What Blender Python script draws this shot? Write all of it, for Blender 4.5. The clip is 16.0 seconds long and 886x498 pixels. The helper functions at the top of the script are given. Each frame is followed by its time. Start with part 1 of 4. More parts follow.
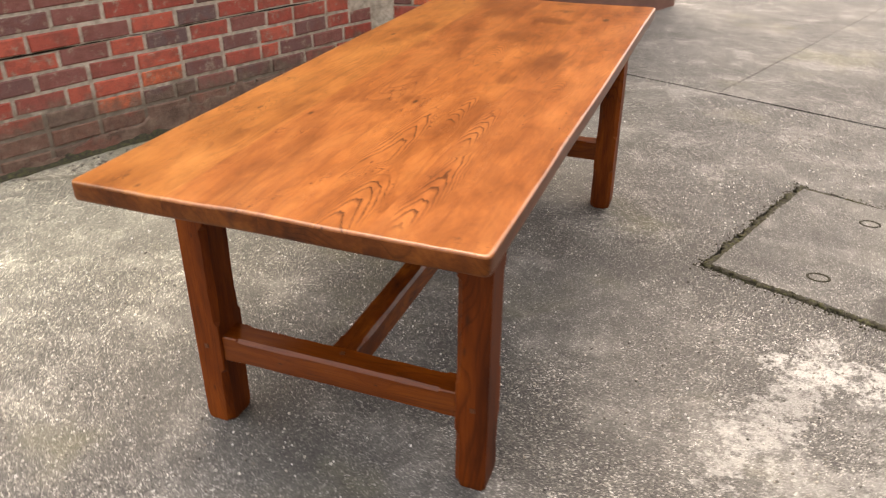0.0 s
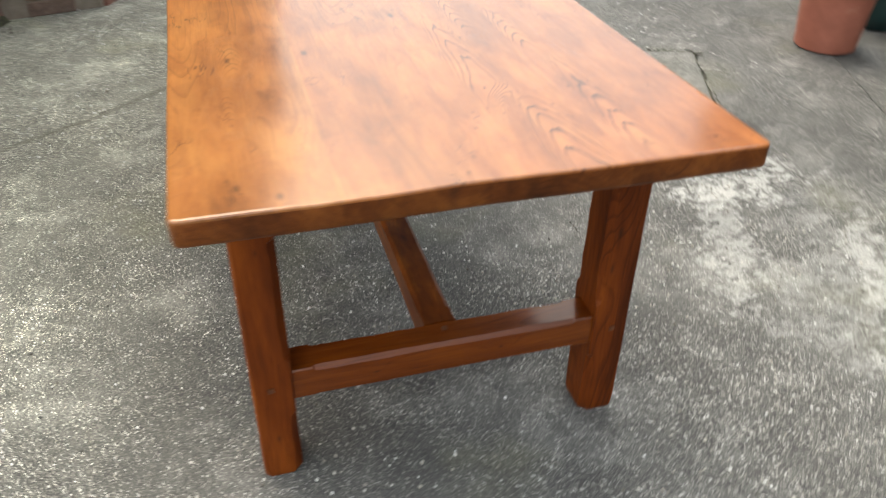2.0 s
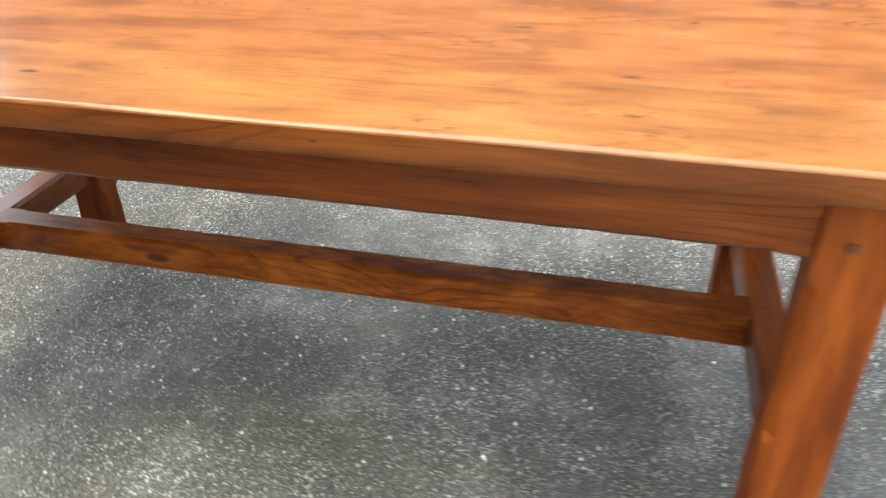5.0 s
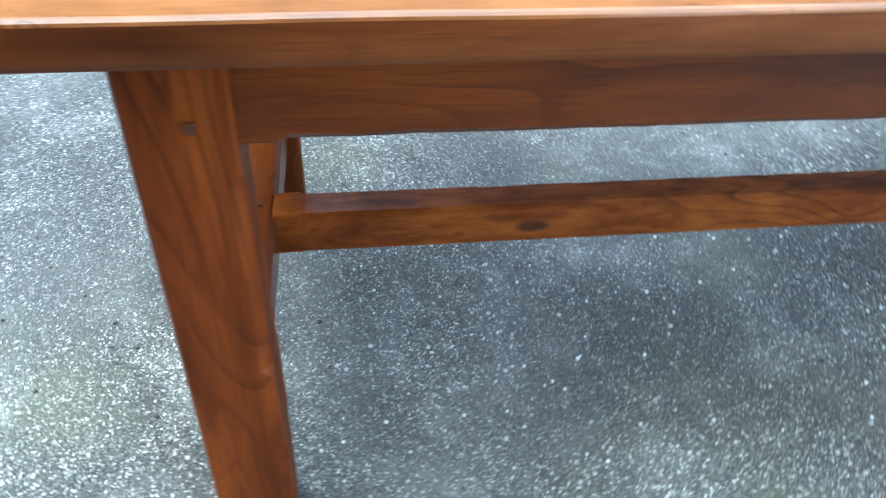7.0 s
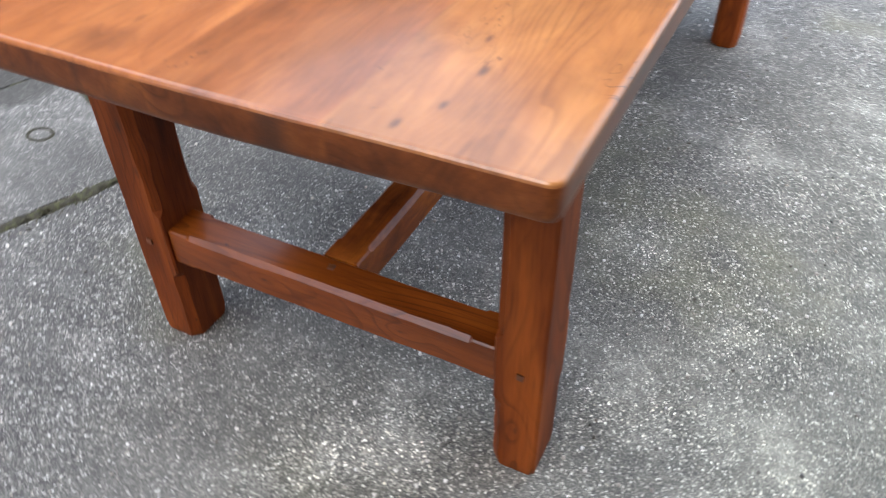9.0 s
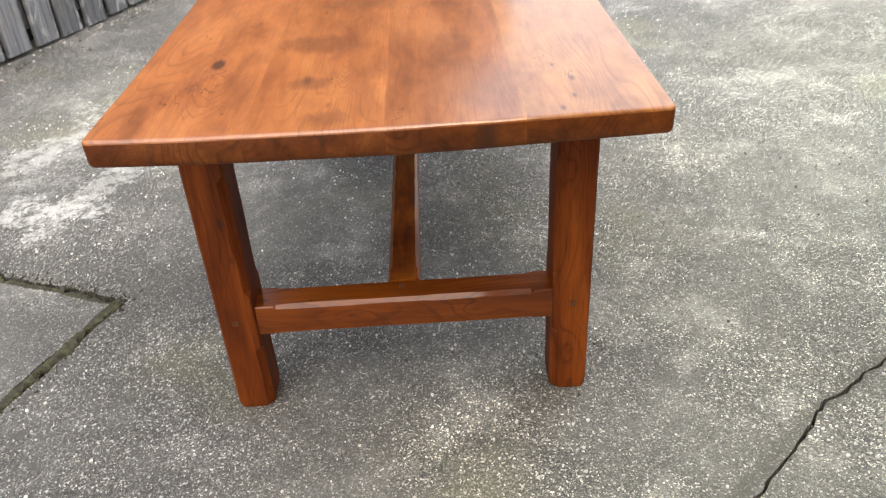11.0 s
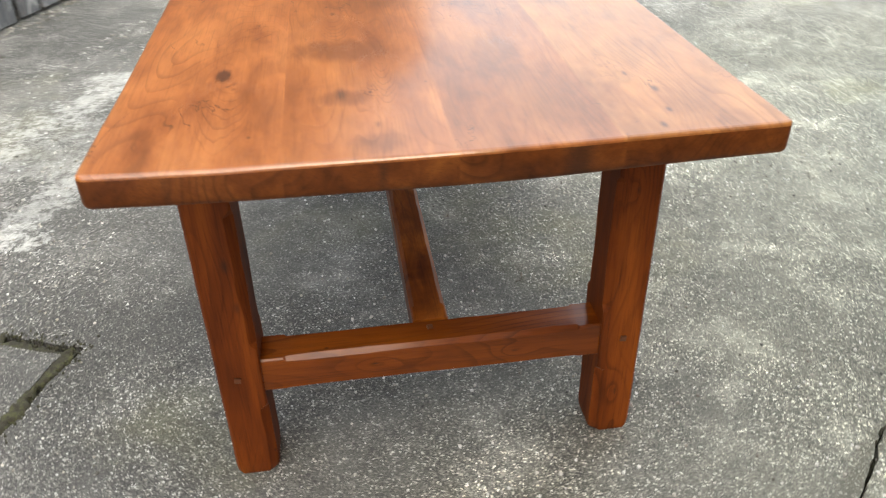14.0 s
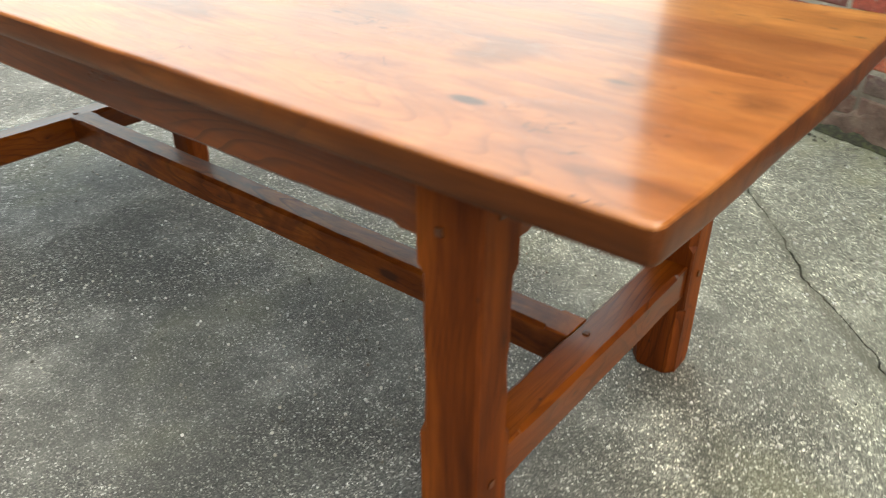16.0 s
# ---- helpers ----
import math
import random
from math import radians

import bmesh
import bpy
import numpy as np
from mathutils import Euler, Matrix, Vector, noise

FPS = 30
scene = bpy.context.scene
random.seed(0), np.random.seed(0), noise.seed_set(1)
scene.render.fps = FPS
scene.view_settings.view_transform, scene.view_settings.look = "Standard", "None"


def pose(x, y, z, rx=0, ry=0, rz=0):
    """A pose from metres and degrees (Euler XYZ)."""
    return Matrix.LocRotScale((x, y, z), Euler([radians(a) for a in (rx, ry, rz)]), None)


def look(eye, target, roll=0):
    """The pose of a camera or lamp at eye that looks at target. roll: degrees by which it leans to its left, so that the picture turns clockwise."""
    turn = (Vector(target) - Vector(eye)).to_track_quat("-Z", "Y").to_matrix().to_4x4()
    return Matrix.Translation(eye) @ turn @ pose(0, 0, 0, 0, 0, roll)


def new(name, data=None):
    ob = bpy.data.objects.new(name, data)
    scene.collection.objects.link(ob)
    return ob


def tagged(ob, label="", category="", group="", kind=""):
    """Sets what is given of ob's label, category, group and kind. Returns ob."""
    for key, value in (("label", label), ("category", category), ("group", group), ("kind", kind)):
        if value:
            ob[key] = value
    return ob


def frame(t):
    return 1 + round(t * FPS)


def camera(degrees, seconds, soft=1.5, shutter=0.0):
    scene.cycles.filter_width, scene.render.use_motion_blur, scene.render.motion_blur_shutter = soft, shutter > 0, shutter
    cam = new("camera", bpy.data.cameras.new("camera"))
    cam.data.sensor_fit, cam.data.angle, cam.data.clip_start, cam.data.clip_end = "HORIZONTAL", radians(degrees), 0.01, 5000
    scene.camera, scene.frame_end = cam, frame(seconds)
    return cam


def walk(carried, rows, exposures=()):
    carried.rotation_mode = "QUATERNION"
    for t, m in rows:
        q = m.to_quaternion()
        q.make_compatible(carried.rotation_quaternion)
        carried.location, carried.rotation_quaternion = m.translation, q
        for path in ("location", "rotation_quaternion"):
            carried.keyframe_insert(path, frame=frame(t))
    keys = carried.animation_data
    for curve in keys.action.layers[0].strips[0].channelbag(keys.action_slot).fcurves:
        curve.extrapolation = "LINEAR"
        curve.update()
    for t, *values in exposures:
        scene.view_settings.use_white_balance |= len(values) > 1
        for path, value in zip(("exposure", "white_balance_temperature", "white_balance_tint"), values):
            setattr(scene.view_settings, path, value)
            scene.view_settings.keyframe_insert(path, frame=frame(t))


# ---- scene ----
cam = camera(59.16, 16.0, soft=1.2, shutter=0.55)
PATH = [
    (0, (1.222, -1.109, 1.408), (0.6098, 0.5397, 0.4557), 0.29),
    (0.5, (0.9555, -1.085, 1.401), (0.5347, 0.6096, 0.4246), -0.81),
    (1, (0.7447, -1.017, 1.354), (0.5911, 0.698, 0.3367), 0.63),
    (1.5, (0.5013, -0.9314, 1.33), (0.6344, 0.7649, 0.2791), 1.56),
    (2, (0.0934, -0.9035, 1.312), (0.5689, 0.6737, 0.178), 1.09),
    (2.5, (-0.2204, -0.7868, 1.297), (0.5328, 0.6592, 0.1388), 0.64),
    (3, (-0.5037, -0.6241, 1.305), (0.5583, 0.6434, 0.1798), 0.62),
    (3.2, (-0.6452, -0.5217, 1.288), (0.5508, 0.6274, 0.1705), -0.56),
    (4.25, (-0.8987, 0.05086, 1.213), (0.6729, 0.7172, 0.1712), -1.24),
    (5.3, (-0.7618, 0.7834, 1.108), (0.8892, 1.102, 0.0247), -0.66),
    (5.5, (-0.7059, 0.9309, 1.085), (0.9393, 1.2, -0.0197), -0.61),
    (6, (-0.666, 1.262, 1.058), (0.9614, 1.433, -0.0924), -0.19),
    (6.5, (-0.6058, 1.528, 1.021), (0.9978, 1.559, -0.174), 1.12),
    (7, (-0.5724, 1.794, 1.002), (0.9686, 1.577, -0.2548), 2.17),
    (7.5, (-0.5465, 2.075, 1.067), (0.8665, 1.481, -0.2176), 1.45),
    (8, (-0.469, 2.332, 1.09), (0.7585, 1.438, -0.2111), -0.28),
    (8.5, (-0.3459, 2.543, 1.11), (0.5987, 1.381, -0.2156), 0.31),
    (9, (-0.1493, 2.705, 1.141), (0.5433, 1.367, -0.174), -1.07),
    (9.2, (-0.0589, 2.753, 1.155), (0.529, 1.351, -0.1445), -1.31),
    (10.35, (0.2715, 3.183, 1.262), (0.4064, 1.572, 0.08452), -3.67),
    (11.5, (0.4165, 3.324, 1.18), (0.3361, 1.588, 0.1889), -1.88),
    (12, (0.4603, 3.222, 1.047), (0.3281, 1.433, 0.1635), 0.58),
    (12.5, (0.4774, 3.163, 1.002), (0.3347, 1.357, 0.1537), 1.84),
    (13, (0.4832, 3.142, 1.041), (0.348, 1.351, 0.1613), 0.86),
    (13.5, (0.4743, 3.124, 1.13), (0.3441, 1.389, 0.1444), -0.4),
    (14, (0.5797, 3.083, 1.189), (0.3529, 1.42, 0.1027), -1.13),
    (14.5, (0.8595, 2.96, 1.209), (0.3031, 1.403, 0.0832), -1.38),
    (15, (1.064, 2.765, 1.199), (0.2513, 1.319, 0.0819), -1.94),
    (15.5, (1.255, 2.6, 1.151), (0.1533, 1.311, 0.0914), -1.64),
    (16, (1.452, 2.434, 1.084), (0.111, 1.352, 0.0683), 0.05),
]
walk(cam, [(t, look(eye, target, roll)) for t, eye, target, roll in PATH],
     exposures=[(0.0, 1.92, 8900, 17), (1.0, 1.80, 8600, 17), (2.0, 1.78, 7700, 5), (3.2, 1.97, 7600, 1), (5.3, 2.54, 7000, 3), (6.0, 2.66, 5700, -11), (6.5, 2.76, 5300, -10),
                (7.5, 2.52, 5350, -2), (8.5, 2.36, 6050, 7), (9.2, 2.12, 6550, 10), (11.5, 2.04, 7500, 10), (13.5, 2.02, 7450, 9), (15.0, 1.92, 7350, -5), (16.0, 2.06, 7900, -2)])

# ---- world and sun: bright overcast ----
SUN_AZ, SUN_EL = 345.0, 60.0            # degrees clockwise from +y, and above the horizon
world = bpy.data.worlds.new("world")
scene.world = world
world.use_nodes = True
wt = world.node_tree
sky = wt.nodes.new("ShaderNodeTexSky")
sky.sky_type, sky.sun_disc = "NISHITA", False
sky.sun_elevation, sky.sun_rotation = radians(SUN_EL), radians(SUN_AZ)
sky.air_density, sky.dust_density, sky.ozone_density = 1.0, 4.0, 1.0
soft_sky = wt.nodes.new("ShaderNodeHueSaturation")
soft_sky.inputs["Saturation"].default_value = 0.8
wt.links.new(sky.outputs["Color"], soft_sky.inputs["Color"])
cloud_cover = wt.nodes.new("ShaderNodeMix")      # an even layer of high cloud over the clear sky
cloud_cover.data_type = "RGBA"
cloud_cover.inputs[0].default_value = 0.62
cloud_cover.inputs[7].default_value = (4.1, 4.75, 5.7, 1)
wt.links.new(soft_sky.outputs["Color"], cloud_cover.inputs[6])
wt.links.new(cloud_cover.outputs[2], wt.nodes["Background"].inputs["Color"])
wt.nodes["Background"].inputs["Strength"].default_value = 0.15
sun = new("sun", bpy.data.lights.new("sun", "SUN"))
sun.data.energy, sun.data.angle, sun.data.color = 0.35, radians(75), (1.0, 0.92, 0.80)
sun.matrix_world = look((0, 0, 0), (-math.sin(radians(SUN_AZ)) * math.cos(radians(SUN_EL)), -math.cos(radians(SUN_AZ)) * math.cos(radians(SUN_EL)), -math.sin(radians(SUN_EL))))

# ---- node helpers ----


class Nodes:
    """A small builder for one material."""

    def __init__(self, name):
        self.mat = bpy.data.materials.new(name)
        self.mat.use_nodes = True
        self.t = self.mat.node_tree
        self.bsdf = self.t.nodes["Principled BSDF"]

    def put(self, socket, value):
        if hasattr(value, "is_output"):
            self.t.links.new(value, socket)
        elif value is not None:
            socket.default_value = value

    def math(self, op, a, b=None, c=None, clamp=False):
        n = self.t.nodes.new("ShaderNodeMath")
        n.operation, n.use_clamp = op, clamp
        for i, v in enumerate((a, b, c)):
            self.put(n.inputs[i], v)
        return n.outputs[0]

    def vec(self, op, a, b=None, out="Vector"):
        n = self.t.nodes.new("ShaderNodeVectorMath")
        n.operation = op
        self.put(n.inputs[0], a)
        if op == "SCALE":
            self.put(n.inputs[3], b)
        elif b is not None:
            self.put(n.inputs[1], b)
        return n.outputs[out]

    def split(self, v):
        n = self.t.nodes.new("ShaderNodeSeparateXYZ")
        self.put(n.inputs[0], v)
        return n.outputs

    def join(self, x, y, z):
        n = self.t.nodes.new("ShaderNodeCombineXYZ")
        for i, v in enumerate((x, y, z)):
            self.put(n.inputs[i], v)
        return n.outputs[0]

    def noise(self, v, scale, detail=4.0, rough=0.55, distortion=0.0, out="Fac"):
        n = self.t.nodes.new("ShaderNodeTexNoise")
        self.put(n.inputs["Vector"], v)
        n.inputs["Scale"].default_value, n.inputs["Detail"].default_value = scale, detail
        n.inputs["Roughness"].default_value, n.inputs["Distortion"].default_value = rough, distortion
        return n.outputs[out]

    def voronoi(self, v, scale, feature="F1", out="Distance", randomness=1.0):
        n = self.t.nodes.new("ShaderNodeTexVoronoi")
        n.feature = feature
        self.put(n.inputs["Vector"], v)
        n.inputs["Scale"].default_value, n.inputs["Randomness"].default_value = scale, randomness
        return n.outputs[out]

    def ramp(self, fac, *stops, mode="LINEAR"):
        n = self.t.nodes.new("ShaderNodeValToRGB")
        n.color_ramp.interpolation = mode
        while len(n.color_ramp.elements) < len(stops):
            n.color_ramp.elements.new(0.5)
        for e, (p, c) in zip(n.color_ramp.elements, stops):
            e.position = p
            e.color = (c, c, c, 1) if isinstance(c, (int, float)) else (*c, 1)
        self.put(n.inputs[0], fac)
        return n.outputs[0]

    def range(self, v, a, b, c=0.0, d=1.0):
        n = self.t.nodes.new("ShaderNodeMapRange")
        n.interpolation_type = "SMOOTHSTEP"
        self.put(n.inputs[0], v)
        for i, x in enumerate((a, b, c, d)):
            n.inputs[i + 1].default_value = x
        return n.outputs[0]

    def mix(self, fac, a, b, blend="MIX"):
        n = self.t.nodes.new("ShaderNodeMix")
        n.data_type, n.blend_type = "RGBA", blend
        self.put(n.inputs[0], fac)
        for i, v in ((6, a), (7, b)):
            self.put(n.inputs[i], (*v, 1) if isinstance(v, tuple) else v)
        return n.outputs[2]

    def place(self):
        return self.t.nodes.new("ShaderNodeNewGeometry").outputs["Position"]

    def local(self):
        return self.t.nodes.new("ShaderNodeTexCoord").outputs["Object"]

    def rand(self):
        return self.t.nodes.new("ShaderNodeObjectInfo").outputs["Random"]

    def island(self):
        return self.t.nodes.new("ShaderNodeNewGeometry").outputs["Random Per Island"]

    def done(self, color, rough, bump=None, strength=0.3, distance=0.002, coat=0.0, coat_rough=0.1, spec=None, coat_ior=1.5):
        self.put(self.bsdf.inputs["Base Color"], (*color, 1) if isinstance(color, tuple) else color)
        self.put(self.bsdf.inputs["Roughness"], rough)
        if coat:
            self.bsdf.inputs["Coat Weight"].default_value = coat
            self.bsdf.inputs["Coat IOR"].default_value = coat_ior
            self.put(self.bsdf.inputs["Coat Roughness"], coat_rough)
        if spec is not None:
            self.bsdf.inputs["Specular IOR Level"].default_value = spec
        if bump is not None:
            n = self.t.nodes.new("ShaderNodeBump")
            n.inputs["Strength"].default_value, n.inputs["Distance"].default_value = strength, distance
            self.put(n.inputs["Height"], bump)
            self.t.links.new(n.outputs[0], self.bsdf.inputs["Normal"])
        return self.mat


# ---- materials ----
def wood(name, along, across, light, mid, dark, knots=(), seed=0.0, rough=0.22, freq=1.0, tongues=(), coat=0.12, lines=0.66, fibres=0.4, clouds=0.4, spec=0.5, stains=(), boards=(), curls=0.0, swirl=(1.5, 2.4, 0.25), coat_ior=1.5, calm=0.09, mottle=0.0):
    """Stained and waxed pine: growth rings that bend round the knots. along, across: axis numbers of the board."""
    k = Nodes(name)
    p = k.local()
    s = k.split(p)
    third = 3 - along - across
    a, c, d = s[along], s[across], s[third]
    board = k.math("MULTIPLY", k.rand(), 37.0)
    a2 = k.math("ADD", k.math("ADD", a, seed), board)
    stretched = k.join(k.math("MULTIPLY", c, 3.0), k.math("MULTIPLY", a2, 0.55), k.math("MULTIPLY", d, 3.0))
    drift = k.noise(stretched, 1.6, 2.0, 0.5)
    ring = k.math("ADD", k.math("MULTIPLY", c, 9.0), k.math("MULTIPLY", drift, 5.5))
    ring = k.math("ADD", ring, k.math("MULTIPLY", d, 7.0))
    spots = None
    for kx, ky, size, force in knots:
        dx = k.math("SUBTRACT", c, kx)
        dy = k.math("MULTIPLY", k.math("SUBTRACT", a, ky), 0.42)
        d2 = k.math("ADD", k.math("MULTIPLY", dx, dx), k.math("MULTIPLY", dy, dy))
        bend = k.math("EXPONENT", k.math("MULTIPLY", d2, -1.0 / (size * 2.6) ** 2))
        core = k.math("EXPONENT", k.math("MULTIPLY", d2, -1.0 / (size * 0.55) ** 2))
        ring = k.math("ADD", ring, k.math("MULTIPLY", bend, 0.38))
        core = k.math("MULTIPLY", core, force)
        spots = core if spots is None else k.math("MAXIMUM", spots, core)
    show = None
    for tx, ty, half, tall, weight in tongues:
        dx = k.math("DIVIDE", k.math("SUBTRACT", c, tx), half)
        dy = k.math("DIVIDE", k.math("SUBTRACT", a, ty), tall)
        dx2 = k.math("MULTIPLY", dx, dx)
        near = k.math("EXPONENT", k.math("MULTIPLY", k.math("ADD", k.math("MULTIPLY", dx2, 0.8), k.math("MULTIPLY", dy, dy)), -0.9))
        waver = k.math("MULTIPLY", k.noise(k.join(k.math("MULTIPLY", c, 22.0), k.math("MULTIPLY", a, 5.0), d), 1.0, 3.0, 0.5), 1.3)
        flame = k.math("ADD", waver, k.math("ADD", k.math("MULTIPLY", dx2, 2.1), k.math("MULTIPLY", dy, 1.25)))
        window = k.range(near, 0.12, 0.34)
        ring = k.math("ADD", ring, k.math("MULTIPLY", window, k.math("SUBTRACT", k.math("DIVIDE", flame, freq), ring)))
        near = k.range(near, 0.25, 0.8)
        near = k.math("MULTIPLY", near, weight)
        show = near if show is None else k.math("MAXIMUM", show, near)
    saw = k.math("FRACT", k.math("MULTIPLY", ring, 2.6 * freq))
    late = k.math("MULTIPLY", k.range(saw, 0.62, 0.93), k.range(saw, 1.0, 0.95))
    fine_v = k.join(k.math("MULTIPLY", c, 420.0), k.math("MULTIPLY", a2, 9.0), k.math("MULTIPLY", d, 420.0))
    fibre = k.noise(fine_v, 1.0, 3.0, 0.6)
    blotch = k.noise(k.join(k.math("MULTIPLY", c, 9.0), k.math("MULTIPLY", a2, swirl[0]), k.math("MULTIPLY", d, 9.0)), 1.0, 4.0, 0.6, swirl[2])
    cloud = k.noise(k.join(k.math("MULTIPLY", c, 2.6), k.math("MULTIPLY", a2, 1.0), d), 1.0, 2.0, 0.5)
    fade = k.range(k.noise(k.join(k.math("MULTIPLY", c, 5.0), k.math("MULTIPLY", a2, 1.6), d), 1.3, 2.0), 0.42, 0.66, calm, calm * 6.0)
    if show is not None:
        fade = k.math("MAXIMUM", fade, k.range(show, 0.0, 0.8, 0.0, 1.0))
    figure = k.noise(k.join(k.math("MULTIPLY", c, 27.0), k.math("MULTIPLY", a2, swirl[1]), k.math("MULTIPLY", d, 27.0)), 1.0, 5.0, 0.65, swirl[2] * 2)
    tone_at = k.math("ADD", k.math("MULTIPLY", blotch, 0.62), k.math("MULTIPLY", figure, 0.38))
    col = k.ramp(tone_at, (0.34, dark), (0.5, mid), (0.66, light))
    col = k.mix(k.math("MULTIPLY", k.math("MULTIPLY", late, fade), lines), col, tuple(v * 0.5 for v in dark))
    col = k.mix(k.range(fibre, 0.48, 0.76, 0.0, fibres), col, tuple(v * 0.55 for v in dark))
    col = k.mix(k.range(cloud, 0.5, 0.72, 0.0, clouds), col, dark)
    if boards:
        # each board of the top took the stain in its own way
        col = k.mix(1.0, col, k.ramp(c, *boards, mode="CONSTANT"), "MULTIPLY")
    else:
        col = k.vec("SCALE", col, k.range(k.rand(), 0.0, 1.0, 0.86, 1.12))
    if mottle:
        # soft clouded figure across the grain
        soft = k.noise(k.join(k.math("MULTIPLY", c, 19.0), k.math("MULTIPLY", a2, 10.0), d), 1.0, 4.0, 0.6, 0.6)
        col = k.vec("SCALE", col, k.range(soft, 0.34, 0.66, 1.0 - mottle, 1.0 + mottle))
    for sx, sy, wide, tall, amount in stains:
        dx = k.math("DIVIDE", k.math("SUBTRACT", c, sx), wide)
        dy = k.math("DIVIDE", k.math("SUBTRACT", a, sy), tall)
        soft = k.math("ADD", k.math("ADD", k.math("MULTIPLY", dx, dx), k.math("MULTIPLY", dy, dy)), k.math("MULTIPLY", k.math("SUBTRACT", figure, 0.5), 2.4))
        col = k.mix(k.range(soft, 1.5, 0.0, 0.0, amount), col, tuple(v * 0.62 for v in dark))
    if curls:
        # short dark squiggles of cut burr and pin knots
        wander = k.noise(k.join(k.math("MULTIPLY", c, 17.0), k.math("MULTIPLY", a2, 8.0), d), 1.0, 3.0, 0.6, 0.6)
        squiggle = k.range(k.math("ABSOLUTE", k.math("SUBTRACT", wander, 0.5)), 0.011, 0.003)
        where = k.range(k.noise(k.join(k.math("MULTIPLY", c, 8.0), k.math("MULTIPLY", a2, 5.0), k.math("ADD", d, 4.0)), 1.0, 2.0), 0.57, 0.66)
        col = k.mix(k.math("MULTIPLY", k.math("MULTIPLY", squiggle, where), curls), col, (0.05, 0.018, 0.008))
    # scratches, dents and old stains
    nick_v = k.join(k.math("MULTIPLY", c, 26.0), k.math("MULTIPLY", a2, 17.0), k.math("MULTIPLY", d, 26.0))
    nick = k.math("MULTIPLY", k.range(k.voronoi(nick_v, 1.0), 0.10, 0.04), k.range(k.split(k.voronoi(nick_v, 1.0, out="Color"))[1], 0.86, 0.90))
    col = k.mix(k.math("MULTIPLY", nick, 0.6), col, (0.035, 0.014, 0.007))
    specks = k.voronoi(k.join(k.math("MULTIPLY", c, 14.0), k.math("MULTIPLY", a2, 6.0), k.math("MULTIPLY", d, 14.0)), 1.0)
    marks = k.math("MULTIPLY", k.range(specks, 0.09, 0.03), k.range(blotch, 0.5, 0.42))
    col = k.mix(k.math("MULTIPLY", marks, 0.55), col, (0.03, 0.012, 0.006))
    if spots is not None:
        ragged = k.math("MULTIPLY", spots, k.math("ADD", 0.55, k.math("MULTIPLY", fibre, 0.9)))
        col = k.mix(k.range(ragged, 0.1, 0.75, 0.0, 0.85), col, (0.045, 0.016, 0.008))
    height = k.math("ADD", k.math("MULTIPLY", late, 0.35), k.math("MULTIPLY", fibre, 0.3))
    height = k.math("ADD", height, k.math("MULTIPLY", blotch, 1.2))
    r = k.math("ADD", rough, k.math("MULTIPLY", k.math("SUBTRACT", blotch, 0.5), 0.18))
    return k.done(col, r, height, 0.12, 0.0015, coat=coat, coat_rough=k.math("SUBTRACT", r, rough - 0.15), spec=spec, coat_ior=coat_ior)


TOP_KNOTS = [(0.751, 1.905, 0.021, 1.0), (0.577, 2.006, 0.022, 0.55), (0.566, 1.734, 0.022, 0.2), (0.713, 1.734, 0.020, 0.3), (0.532, 2.117, 0.012, 0.4),
             (0.523, 1.873, 0.028, 0.3), (0.138, 2.144, 0.009, 0.62), (0.163, 2.190, 0.010, 0.6), (0.153, 2.007, 0.009, 0.55), (0.130, 2.071, 0.012, 0.6),
             (0.510, 1.365, 0.022, 0.2), (0.777, 1.024, 0.024, 0.2), (0.458, 0.734, 0.012, 0.8), (0.247, 0.553, 0.012, 0.7), (0.103, 0.546, 0.013, 0.6),
             (0.685, 0.589, 0.012, 0.3), (0.432, 0.070, 0.008, 0.5), (0.143, 0.027, 0.011, 0.6), (0.098, 1.408, 0.013, 0.9), (0.344, 1.076, 0.012, 0.4)]
# tongues of flat-sawn grain: x, y, half width, half length
TOP_TONGUES = [(0.535, 0.420, 0.050, 0.320, 0.85), (0.590, 0.100, 0.058, 0.170, 1.0), (0.705, 0.240, 0.045, 0.220, 1.0), (0.596, 0.720, 0.036, 0.130, 0.95), (0.678, 0.610, 0.036, 0.150, 0.95),
               (0.503, 1.322, 0.040, 0.100, 0.6), (0.776, 1.000, 0.040, 0.090, 0.5), (0.110, 0.560, 0.030, 0.090, 0.4), (0.094, 0.330, 0.026, 0.080, 0.35), (0.300, 1.620, 0.040, 0.160, 0.3),
               (0.738, 2.080, 0.045, 0.110, 0.3), (0.512, 1.960, 0.030, 0.090, 0.3), (0.576, 1.720, 0.035, 0.070, 0.35)]
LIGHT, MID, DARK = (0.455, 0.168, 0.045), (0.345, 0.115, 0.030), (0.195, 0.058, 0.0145)
